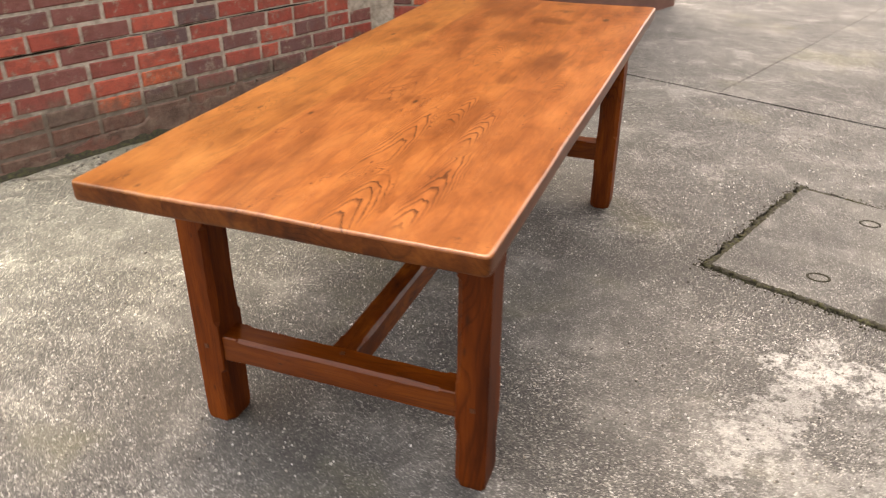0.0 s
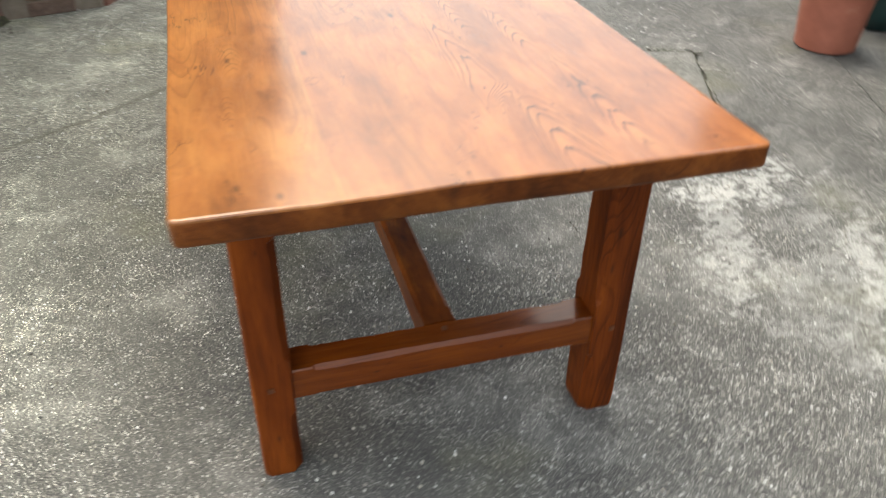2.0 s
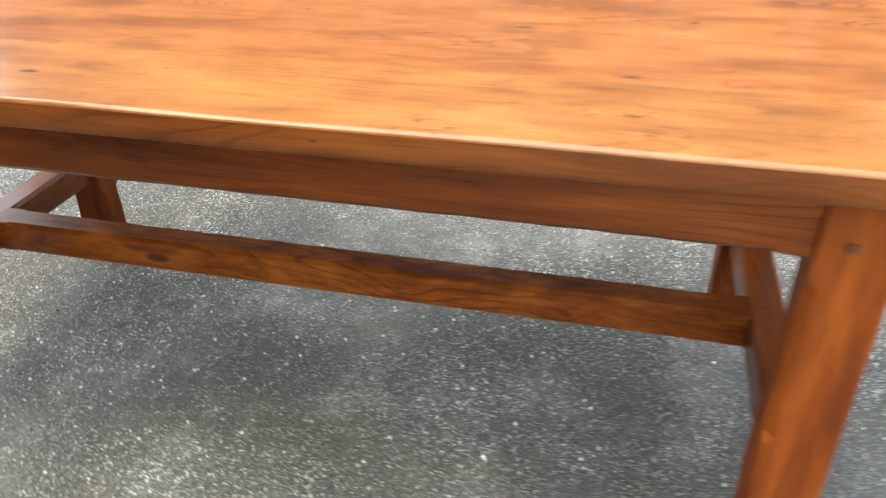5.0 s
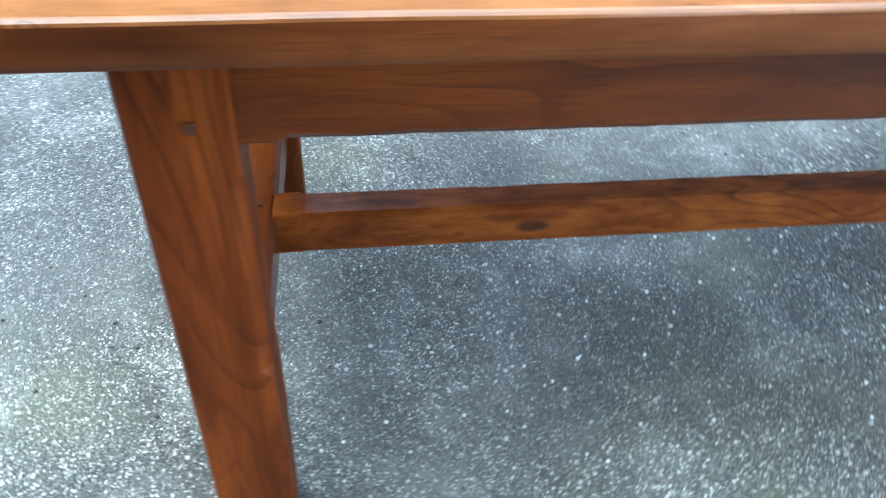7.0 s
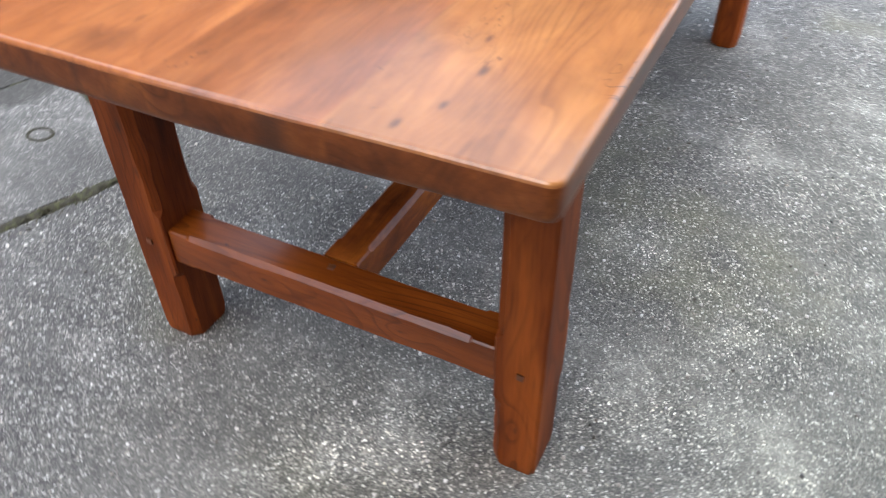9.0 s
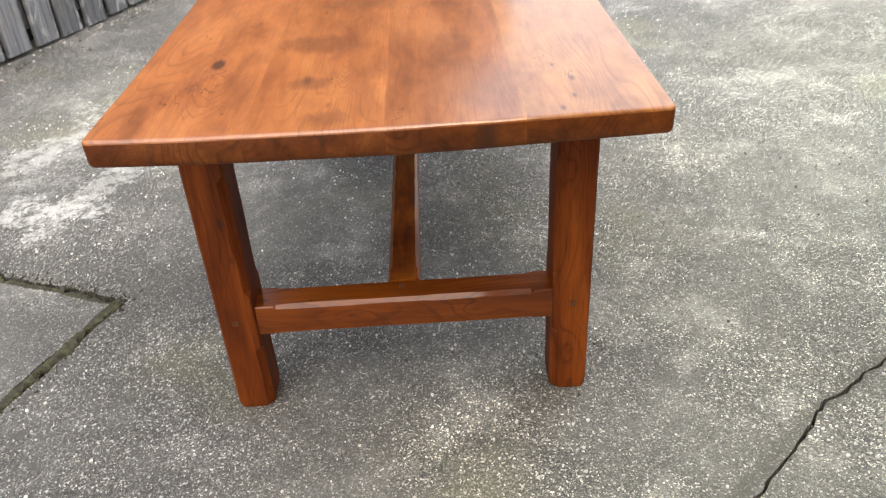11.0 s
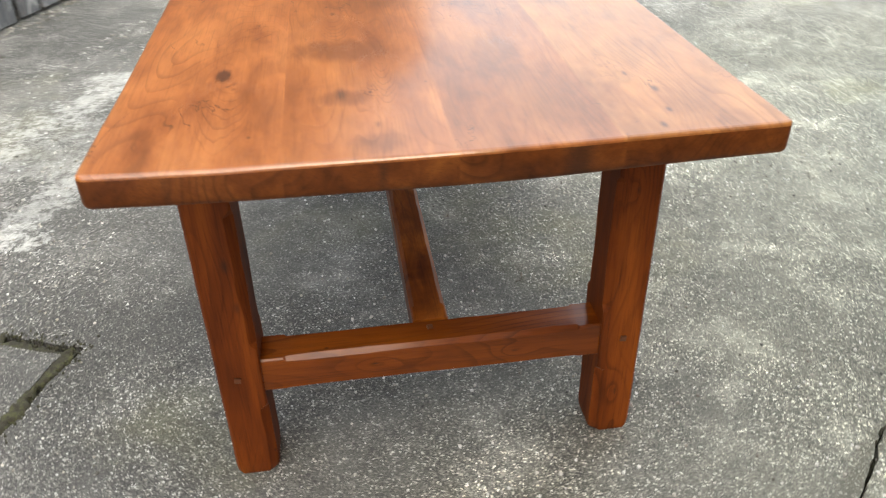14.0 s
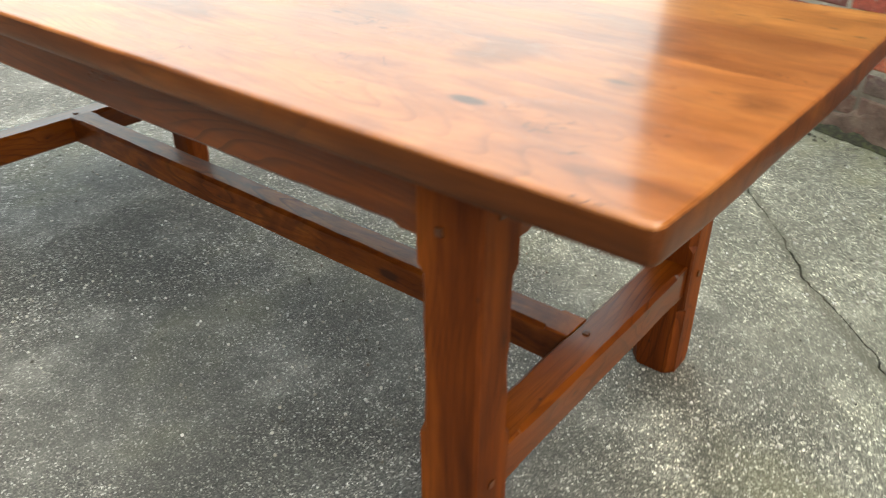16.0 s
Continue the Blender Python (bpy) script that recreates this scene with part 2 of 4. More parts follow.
# old dark stains: x, y, half width, half length, strength
TOP_STAINS = [(0.690, 1.240, 0.070, 0.150, 0.60), (0.455, 0.743, 0.035, 0.050, 0.45), (0.570, 1.820, 0.090, 0.055, 0.60), (0.500, 1.520, 0.080, 0.090, 0.55), (0.572, 2.023, 0.045, 0.030, 0.60),
              (0.320, 1.880, 0.045, 0.110, 0.40), (0.533, 2.173, 0.035, 0.030, 0.45), (0.300, 2.050, 0.070, 0.140, 0.30), (0.250, 1.310, 0.030, 0.060, 0.40), (0.620, 1.022, 0.035, 0.060, 0.40),
              (0.330, 0.250, 0.060, 0.200, 0.15)]
BOARD_TONES = [(0.0, (0.99, 1.09, 1.10)), (0.225, (0.90, 0.88, 0.92)), (0.439, (0.97, 0.94, 0.95)), (0.655, (1.0, 0.97, 1.05))]
top_wood = wood("top_wood", 1, 0, LIGHT, MID, DARK, TOP_KNOTS, rough=0.32, tongues=TOP_TONGUES, coat=0.37, coat_ior=2.3, spec=0.1, lines=0.9, fibres=0.3, clouds=0.2, freq=2.0, swirl=(2.6, 5.0, 0.35), calm=0.06, mottle=0.10, stains=TOP_STAINS, boards=BOARD_TONES, curls=0.6)
L2, M2, D2 = (0.33, 0.080, 0.0085), (0.205, 0.044, 0.0050), (0.080, 0.0142, 0.0020)
# darker edge stain; weaker light on sides and underside is coloured in too
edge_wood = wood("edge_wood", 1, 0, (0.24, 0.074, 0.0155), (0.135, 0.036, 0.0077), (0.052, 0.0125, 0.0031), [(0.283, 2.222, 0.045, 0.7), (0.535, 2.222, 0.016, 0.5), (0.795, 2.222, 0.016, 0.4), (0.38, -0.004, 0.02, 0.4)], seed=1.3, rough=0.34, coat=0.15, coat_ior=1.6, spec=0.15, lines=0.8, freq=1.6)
upright_wood = wood("upright_wood", 2, 0, (0.335, 0.079, 0.0100), (0.180, 0.0365, 0.0050), (0.052, 0.0092, 0.0016), [(0.789, 0.486, 0.013, 0.6), (0.783, 0.400, 0.012, 0.5), (0.100, 0.560, 0.008, 0.5), (0.095, 0.110, 0.010, 0.5)], seed=3.1, rough=0.55, freq=1.9, coat=0.0, spec=0.15, lines=0.8, fibres=0.5)
cross_wood = wood("cross_wood", 0, 2, L2, M2, D2, [(0.240, 0.560, 0.006, 0.6), (0.235, 0.300, 0.006, 0.5), (0.665, 0.42, 0.010, 0.4)], seed=5.7, rough=0.36, freq=1.6, coat=0.5, spec=0.12, lines=0.9)
LONG_KNOTS = [(0.236, 1.510, 0.022, 1.0), (0.228, 1.630, 0.010, 0.5), (0.222, 1.300, 0.010, 0.5), (0.240, 0.960, 0.012, 0.5), (0.226, 0.620, 0.011, 0.6)]
long_wood = wood("long_wood", 1, 2, (0.44, 0.125, 0.015), (0.23, 0.052, 0.006), (0.060, 0.0105, 0.0016), LONG_KNOTS, seed=9.3, rough=0.45, freq=1.6, coat=0.3, spec=0.12, lines=0.9, swirl=(4.0, 7.0, 0.5))
cross_apron_wood = wood("cross_apron_wood", 0, 2, L2, M2, D2, [(0.240, 0.560, 0.006, 0.6), (0.235, 0.300, 0.006, 0.5), (0.665, 0.42, 0.010, 0.4)], seed=5.7, rough=0.30, freq=1.6, coat=0.2, spec=0.15, lines=0.9)
long_apron_wood = wood("long_apron_wood", 1, 2, L2, M2, D2, LONG_KNOTS, seed=9.3, rough=0.30, freq=1.6, coat=0.2, spec=0.15, lines=0.9)
k = Nodes("peg_wood")
peg_wood = k.done(k.ramp(k.noise(k.local(), 220.0), (0.3, (0.075, 0.021, 0.006)), (0.7, (0.15, 0.042, 0.011))), 0.4)


def concrete(name, tint=(1, 1, 1), spill=True, aggregate=1.0):
    k = Nodes(name)
    p = k.place()
    s = k.split(p)
    flat = k.join(s[0], s[1], 0.0)
    big = k.noise(flat, 0.9, 4.0, 0.6)
    mid = k.noise(flat, 4.5, 5.0, 0.65)
    grit = k.noise(flat, 240.0, 4.0, 0.75)
    wobble = k.vec("ADD", flat, k.vec("SCALE", k.noise(flat, 40.0, 2.0, out="Color"), 0.016))
    fines = k.split(k.voronoi(wobble, 370.0, out="Color"))[0]
    stones = k.voronoi(wobble, 300.0)
    stone_id = k.split(k.voronoi(wobble, 300.0, out="Color"))[0]
    pebbles = k.voronoi(wobble, 190.0)
    pebble_id = k.split(k.voronoi(wobble, 190.0, out="Color"))[1]
    mid_id = k.split(k.voronoi(k.vec("ADD", wobble, (0.31, 0.17, 0.0)), 230.0, out="Color"))[2]
    base = k.ramp(k.math("ADD", k.math("MULTIPLY", big, 0.55), k.math("MULTIPLY", mid, 0.45)),
                  (0.37, (0.088, 0.086, 0.082)), (0.50, (0.165, 0.162, 0.152)), (0.63, (0.275, 0.268, 0.248)))
    wear = k.range(k.noise(flat, 1.3, 4.0, 0.6), 0.38, 0.60, 0.48, 1.0)
    wear = k.math("MULTIPLY", wear, aggregate)
    speckle = k.ramp(fines, (0.0, (0.024, 0.024, 0.026)), (0.30, (0.066, 0.065, 0.063)), (0.6, (0.140, 0.137, 0.129)), (0.80, (0.235, 0.23, 0.214)), (0.93, (0.32, 0.31, 0.29)), (1.0, (0.45, 0.44, 0.41)))
    base = k.mix(k.math("MULTIPLY", wear, 0.85), base, speckle)
    coarse = k.ramp(mid_id, (0.0, (0.56, 0.56, 0.57)), (0.5, (0.86, 0.86, 0.85)), (0.85, (1.02, 1.01, 0.98)), (1.0, (1.40, 1.37, 1.30)))
    base = k.mix(k.math("MULTIPLY", wear, 0.8), base, k.mix(1.0, base, coarse, "MULTIPLY"))
    base = k.mix(k.range(grit, 0.46, 0.64, 0.0, 0.6), base, (0.055, 0.054, 0.053))
    small = k.math("MULTIPLY", k.range(stone_id, 0.935, 0.940), wear)
    large = k.math("MULTIPLY", k.math("MULTIPLY", k.range(pebbles, 0.50, 0.44), k.range(pebble_id, 0.935, 0.940)), wear)
    stone_col = k.ramp(stone_id, (0.90, (0.36, 0.34, 0.30)), (0.97, (0.52, 0.50, 0.46)), (1.0, (0.78, 0.77, 0.74)))
    base = k.mix(k.math("MULTIPLY", small, 0.9), base, stone_col)
    base = k.mix(k.math("MULTIPLY", large, 0.85), base, k.ramp(pebble_id, (0.935, (0.42, 0.38, 0.31)), (0.965, (0.56, 0.54, 0.49)), (1.0, (0.82, 0.81, 0.78))))
    dark_stone = k.math("MULTIPLY", k.range(stone_id, 0.09, 0.085), wear)
    base = k.mix(k.math("MULTIPLY", dark_stone, 0.75), base, (0.04, 0.04, 0.042))
    # pale worn clouds
    dusty = k.math("ADD", k.noise(k.vec("ADD", flat, (3.0, 9.0, 0.0)), 3.4, 7.0, 0.72), k.math("MULTIPLY", k.math("SUBTRACT", grit, 0.5), 0.35))
    base = k.vec("SCALE", base, k.range(dusty, 0.46, 0.68, 0.88, 1.60))
    base = k.mix(k.range(dusty, 0.54, 0.70, 0.0, 0.10), base, (0.36, 0.35, 0.32))
    damp = k.noise(k.vec("ADD", flat, (1.0, 6.0, 0.0)), 9.0, 6.0, 0.75)
    base = k.mix(k.range(damp, 0.50, 0.66, 0.0, 0.45), base, (0.085, 0.083, 0.078))
    # faint algae and brown damp
    algae = k.range(k.noise(k.vec("ADD", flat, (7.0, 3.0, 0.0)), 1.3, 4.0, 0.6), 0.54, 0.70, 0.0, 0.22 if spill else 0.05)
    base = k.mix(algae, base, (0.23, 0.225, 0.11))
    # ragged dark patch round the south-east corner of the cover
    corner_x = k.math("DIVIDE", k.math("SUBTRACT", s[0], 1.925), 0.16)
    corner_y = k.math("DIVIDE", k.math("SUBTRACT", s[1], 1.43), 0.14)
    corner_patch = k.math("ADD", k.math("ADD", k.math("MULTIPLY", corner_x, corner_x), k.math("MULTIPLY", corner_y, corner_y)), k.math("MULTIPLY", mid, 1.6))
    base = k.mix(k.range(corner_patch, 1.8, 1.2, 0.0, 0.7), base, (0.045, 0.043, 0.038))
    if spill:
        # dirt washed along the wandering crack
        dirt = None
        for ax, ay, bx, by in ((-1.64, 1.28, -1.149, 1.615), (-1.149, 1.615, -0.42, 2.115), (-0.42, 2.115, 0.07, 2.54), (0.07, 2.54, 0.479, 2.966), (0.479, 2.966, 0.66, 3.6)):
            lx, ly = bx - ax, by - ay
            ex, ey = k.math("SUBTRACT", s[0], ax), k.math("SUBTRACT", s[1], ay)
            f = k.math("DIVIDE", k.math("ADD", k.math("MULTIPLY", ex, lx), k.math("MULTIPLY", ey, ly)), lx * lx + ly * ly, clamp=True)
            gx, gy = k.math("SUBTRACT", ex, k.math("MULTIPLY", f, lx)), k.math("SUBTRACT", ey, k.math("MULTIPLY", f, ly))
            far = k.math("SQRT", k.math("ADD", k.math("MULTIPLY", gx, gx), k.math("MULTIPLY", gy, gy)))
            dirt = far if dirt is None else k.math("MINIMUM", dirt, far)
        dirt = k.math("ADD", dirt, k.math("MULTIPLY", k.math("SUBTRACT", k.noise(flat, 30.0, 4.0, 0.7), 0.5), 0.05))
        base = k.mix(k.range(dirt, 0.030, 0.006, 0.0, 0.6), base, (0.060, 0.057, 0.048))
        # two runs of an old spill of lime-white cement
        edge = k.math("ADD", k.math("MULTIPLY", k.noise(flat, 5.0, 6.0, 0.75), 0.55), k.math("MULTIPLY", k.noise(flat, 38.0, 5.0, 0.8), 0.45))
        white = None
        for ax, ay, bx, by, reach, amount in ((1.38, 0.50, 1.64, 1.08, 0.15, 0.55), (1.60, 1.00, 1.92, 1.08, 0.17, 0.95), (1.50, -0.30, 1.92, 0.70, 0.19, 0.58), (1.62, 0.30, 1.88, 0.95, 0.34, 0.25)):
            lx, ly = bx - ax, by - ay
            ex, ey = k.math("SUBTRACT", s[0], ax), k.math("SUBTRACT", s[1], ay)
            f = k.math("DIVIDE", k.math("ADD", k.math("MULTIPLY", ex, lx), k.math("MULTIPLY", ey, ly)), lx * lx + ly * ly, clamp=True)
            gx, gy = k.math("SUBTRACT", ex, k.math("MULTIPLY", f, lx)), k.math("SUBTRACT", ey, k.math("MULTIPLY", f, ly))
            far = k.math("DIVIDE", k.math("SQRT", k.math("ADD", k.math("MULTIPLY", gx, gx), k.math("MULTIPLY", gy, gy))), reach)
            run = k.math("MULTIPLY", k.range(k.math("ADD", far, k.math("MULTIPLY", k.math("SUBTRACT", edge, 0.5), 7.0)), 0.60, 0.30), amount)
            white = run if white is None else k.math("MAXIMUM", white, run)
        flakes = k.range(k.noise(flat, 120.0, 5.0, 0.8), 0.36, 0.50, 0.1, 1.0)
        flakes = k.math("MULTIPLY", flakes, k.range(k.noise(k.vec("ADD", flat, (5.0, 1.0, 0.0)), 16.0, 6.0, 0.75), 0.40, 0.54, 0.1, 1.0))
        base = k.mix(k.math("MULTIPLY", white, k.math("MULTIPLY", flakes, 0.85)), base, (0.64, 0.635, 0.61))
    if not spill:
        white = 0.0
    glint = k.math("MAXIMUM", small, large)
    height = k.math("ADD", k.math("MULTIPLY", k.range(stones, 0.45, 0.15), 0.8), k.math("ADD", k.math("MULTIPLY", fines, 0.6), k.math("MULTIPLY", mid, 2.0)))
    base = k.mix(1.0, base, tint, "MULTIPLY")
    # paler and slightly yellower towards the wall, darker towards the fence end
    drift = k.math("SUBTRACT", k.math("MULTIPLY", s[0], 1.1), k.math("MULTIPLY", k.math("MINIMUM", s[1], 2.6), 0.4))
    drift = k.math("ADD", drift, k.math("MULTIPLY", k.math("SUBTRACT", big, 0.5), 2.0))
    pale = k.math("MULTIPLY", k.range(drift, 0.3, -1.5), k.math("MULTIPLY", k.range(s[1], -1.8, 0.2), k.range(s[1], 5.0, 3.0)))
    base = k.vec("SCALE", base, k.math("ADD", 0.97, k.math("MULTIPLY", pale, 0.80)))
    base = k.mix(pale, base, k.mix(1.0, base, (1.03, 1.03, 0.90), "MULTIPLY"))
    # old and new patches, dry and weathered
    base = k.vec("SCALE", base, k.range(k.noise(k.vec("ADD", flat, (13.0, 8.0, 0.0)), 0.8, 5.0, 0.6), 0.36, 0.64, 0.86, 1.20))
    return k.done(base, k.math("SUBTRACT", k.range(grit, 0.2, 0.8, 0.62, 0.9), k.math("MULTIPLY", glint, 0.35)), height, 0.7, 0.003)


slab_concrete = concrete("slab_concrete")
drive_concrete = concrete("drive_concrete", (0.80, 0.78, 0.70), spill=False, aggregate=1.25)
lid_concrete = concrete("lid_concrete", (1.16, 1.16, 1.16), spill=False, aggregate=0.75)
k = Nodes("joint_soil")
p = k.place()
soil = k.done(k.ramp(k.noise(p, 30.0, 5.0, 0.7), (0.35, (0.020, 0.018, 0.013)), (0.55, (0.036, 0.034, 0.020)), (0.75, (0.060, 0.062, 0.026))), 0.95, k.noise(p, 90.0, 4.0), 0.8, 0.006)
k = Nodes("moss")
p = k.place()
moss_mat = k.done(k.ramp(k.noise(p, 60.0, 5.0, 0.7), (0.32, (0.020, 0.018, 0.013)), (0.5, (0.043, 0.040, 0.025)), (0.64, (0.075, 0.078, 0.030)), (0.8, (0.14, 0.13, 0.085))), 0.95, k.noise(p, 200.0, 4.0), 0.9, 0.004)


def brick_material(name):
    k = Nodes(name)
    r = k.rand()
    p = k.place()
    s = k.split(p)
    q = k.vec("ADD", p, k.join(k.math("MULTIPLY", r, 31.0), 0.0, k.math("MULTIPLY", r, 17.0)))
    col = k.ramp(r, (0.0, (0.190, 0.090, 0.084)), (0.12, (0.440, 0.088, 0.060)), (0.32, (0.530, 0.110, 0.070)), (0.44, (0.270, 0.100, 0.086)),
                 (0.58, (0.410, 0.076, 0.052)), (0.74, (0.700, 0.165, 0.078)), (0.80, (0.350, 0.090, 0.070)), (0.92, (0.150, 0.092, 0.090)), mode="CONSTANT")
    patch = k.noise(q, 16.0, 4.0, 0.65)
    col = k.mix(k.range(patch, 0.42, 0.64, 0.0, 0.55), col, (0.19, 0.060, 0.046))
    grain = k.noise(q, 160.0, 4.0, 0.7)
    col = k.mix(k.range(grain, 0.45, 0.75, 0.0, 0.45), col, (0.085, 0.036, 0.028))
    bloom = k.range(k.noise(q, 30.0, 5.0, 0.7), 0.56, 0.75, 0.0, 0.35)
    col = k.mix(bloom, col, (0.34, 0.21, 0.165))
    # old pointing smeared over the faces
    wipe = k.range(k.noise(k.vec("ADD", p, (2.0, 5.0, 1.0)), 19.0, 6.0, 0.75), 0.55, 0.64, 0.0, 0.7)
    col = k.mix(wipe, col, (0.36, 0.285, 0.225))
    # cement smeared over the lowest courses
    smear = k.math("SUBTRACT", k.math("ADD", 0.30, k.math("MULTIPLY", k.math("SUBTRACT", k.noise(p, 5.0, 4.0, 0.7), 0.5), 0.5)), s[2])
    smear = k.range(smear, 0.0, 0.14, 0.0, 0.85)
    dirt = k.ramp(k.noise(p, 22.0, 5.0, 0.7), (0.3, (0.085, 0.060, 0.045)), (0.55, (0.165, 0.115, 0.086)), (0.75, (0.27, 0.205, 0.16)))
    col = k.mix(smear, col, dirt)
    height = k.math("ADD", grain, k.math("MULTIPLY", patch, 1.4))
    return k.done(col, 0.85, height, 0.8, 0.007)


brick_mat = brick_material("brick_clay")
k = Nodes("mortar")
p = k.place()
lime = k.ramp(k.noise(p, 25.0, 5.0, 0.7), (0.3, (0.26, 0.22, 0.175)), (0.52, (0.47, 0.41, 0.34)), (0.75, (0.66, 0.59, 0.50)))
low = k.math("SUBTRACT", k.math("ADD", 0.30, k.math("MULTIPLY", k.math("SUBTRACT", k.noise(p, 5.0, 4.0, 0.7), 0.5), 0.5)), k.split(p)[2])
lime = k.mix(k.range(low, 0.0, 0.14, 0.0, 0.8), lime, (0.135, 0.105, 0.08))
mortar_mat = k.done(lime, 0.95, k.noise(p, 140.0, 4.0, 0.7), 0.8, 0.005)
k = Nodes("far_wall")
p = k.place()
house_mat = k.done(k.ramp(k.noise(p, 3.0, 5.0, 0.6), (0.3, (0.13, 0.060, 0.045)), (0.7, (0.23, 0.105, 0.075))), 0.9, k.noise(p, 40.0, 3.0), 0.4, 0.01)

k = Nodes("weathered_board")
p = k.local()
s = k.split(p)
r = k.rand()
v = k.join(k.math("MULTIPLY", s[0], 60.0), k.math("MULTIPLY", s[1], 60.0), k.math("ADD", k.math("MULTIPLY", s[2], 2.2), k.math("MULTIPLY", r, 40.0)))
streak = k.noise(v, 1.0, 5.0, 0.65, 0.6)
col = k.ramp(streak, (0.30, (0.030, 0.030, 0.033)), (0.46, (0.108, 0.111, 0.120)), (0.60, (0.165, 0.167, 0.176)), (0.75, (0.27, 0.268, 0.266)))
col = k.mix(k.range(k.noise(p, 6.0, 4.0), 0.52, 0.7, 0.0, 0.4), col, (0.16, 0.17, 0.11))
col = k.vec("SCALE", col, k.range(r, 0.0, 1.0, 0.6, 1.2))
bleached = k.noise(k.join(k.math("MULTIPLY", s[0], 14.0), k.math("MULTIPLY", r, 90.0), k.math("ADD", k.math("MULTIPLY", s[2], 5.0), k.math("MULTIPLY", r, 40.0))), 1.0, 4.0, 0.65, 0.8)
col = k.mix(k.range(bleached, 0.54, 0.68, 0.0, 0.6), col, (0.34, 0.33, 0.325))
col = k.mix(k.range(bleached, 0.44, 0.34, 0.0, 0.5), col, (0.15, 0.115, 0.08))
board_mat = k.done(col, 0.85, streak, 0.7, 0.004)

k = Nodes("terracotta")
p = k.local()
terracotta = k.done(k.ramp(k.noise(p, 9.0, 5.0, 0.6), (0.3, (0.33, 0.105, 0.065)), (0.6, (0.42, 0.135, 0.085)), (0.8, (0.50, 0.22, 0.16))), 0.8, k.noise(p, 120.0), 0.25, 0.002)
k = Nodes("green_glaze")
p = k.local()
green_glaze = k.done(k.ramp(k.noise(p, 12.0, 4.0), (0.3, (0.006, 0.022, 0.022)), (0.7, (0.012, 0.045, 0.042))), 0.35)
k = Nodes("compost")
p = k.local()
compost = k.done(k.ramp(k.noise(p, 60.0, 5.0), (0.3, (0.012, 0.009, 0.006)), (0.7, (0.06, 0.04, 0.025))), 0.95, k.noise(p, 110.0), 1.0, 0.01)
k = Nodes("tyre_rubber")
tyre_rubber = k.done(k.ramp(k.noise(k.local(), 40.0, 4.0), (0.3, (0.012, 0.012, 0.013)), (0.7, (0.03, 0.03, 0.031))), 0.75, k.noise(k.local(), 150.0), 0.3, 0.002)

# ---- mesh helpers ----


def link(name, bm, material, parent=None, label="", smooth=None):
    me = bpy.data.meshes.new(name)
    bm.to_mesh(me)
    bm.free()
    me.materials.append(material)
    if smooth is not None:
        me.shade_smooth()
        me.set_sharp_from_angle(angle=radians(smooth))
    ob = new(name, me)
    if parent is not None:
        ob.parent = parent
    if label:
        tagged(ob, label)
    return ob


def part(name, bm, material, parent, label="", smooth=None):
    return link(name, bm, material, parent, label, smooth)


def ring_loft(rings, cap=True):
    bm = bmesh.new()
    loops = [[bm.verts.new(v) for v in ring] for ring in rings]
    n = len(loops[0])
    for a, b in zip(loops, loops[1:]):
        for i in range(n):
            bm.faces.new((a[i], a[(i + 1) % n], b[(i + 1) % n], b[i]))
    if cap:
        bm.faces.new(loops[0][::-1])
        bm.faces.new(loops[-1])
    bmesh.ops.recalc_face_normals(bm, faces=bm.faces)
    return bm


def bar(axis, lo, hi, stations, wobble=0.0008):
    """A hewn bar along one axis between the corners lo and hi. stations: (place along, chamfers of the four arrises, inset)."""
    o1, o2 = [i for i in range(3) if i != axis]
    rings = []
    for s, c, inset in stations:
        a0, a1, b0, b1 = lo[o1] + inset, hi[o1] - inset, lo[o2] + inset, hi[o2] - inset
        c00, c10, c11, c01 = (v * (1 + 0.20 * noise.noise(Vector((s * 17, n * 5.3, lo[o1] * 7))) + 0.16 * noise.noise(Vector((s * 55, n * 9.1, lo[o2] * 7)))) if v > 0.006 else v for n, v in enumerate(c))
        pts = [(a0 + c00, b0), (a1 - c10, b0), (a1, b0 + c10), (a1, b1 - c11), (a1 - c11, b1), (a0 + c01, b1), (a0, b1 - c01), (a0, b0 + c00)]
        ring = []
        for a, b in pts:
            v = [0.0, 0.0, 0.0]
            v[axis] = s
            w = Vector((a * 9 + s * 5, b * 9 + 3, s * 11))
            v[o1] = a + wobble * noise.noise(w)
            v[o2] = b + wobble * noise.noise(w + Vector((7, 7, 7)))
            ring.append(v)
        rings.append(ring)
    return ring_loft(rings)


def spread(stations, step=0.02):
    """More stations between those given, so that worn faces can waver."""
    out = []
    for (s0, c0, i0), (s1, c1, i1) in zip(stations, stations[1:]):
        n = max(1, int(abs(s1 - s0) / step))
        for j in range(n):
            f = j / n
            out.append((s0 + (s1 - s0) * f, tuple(a + (b - a) * f for a, b in zip(c0, c1)), i0 + (i1 - i0) * f))
    return out + [stations[-1]]


# ---- the ground ----
AZ = radians(21.0)
ALONG, ACROSS = Vector((math.sin(AZ), math.cos(AZ))), Vector((math.cos(AZ), -math.sin(AZ)))
WALL_FOOT = Vector((-1.735, 1.30))       # a point at the foot of the brick wall
FENCE_FOOT = Vector((2.44, -0.67))      # a point at the foot of the fence


def yard(u, v, z=0.0):
    """A place from metres along the brick wall and out from it."""
    q = WALL_FOOT + ALONG * u + ACROSS * v
    return Vector((q.x, q.y, z))


def to_yard(x, y):
    q = Vector((x, y)) - WALL_FOOT
    return q.dot(ALONG), q.dot(ACROSS)


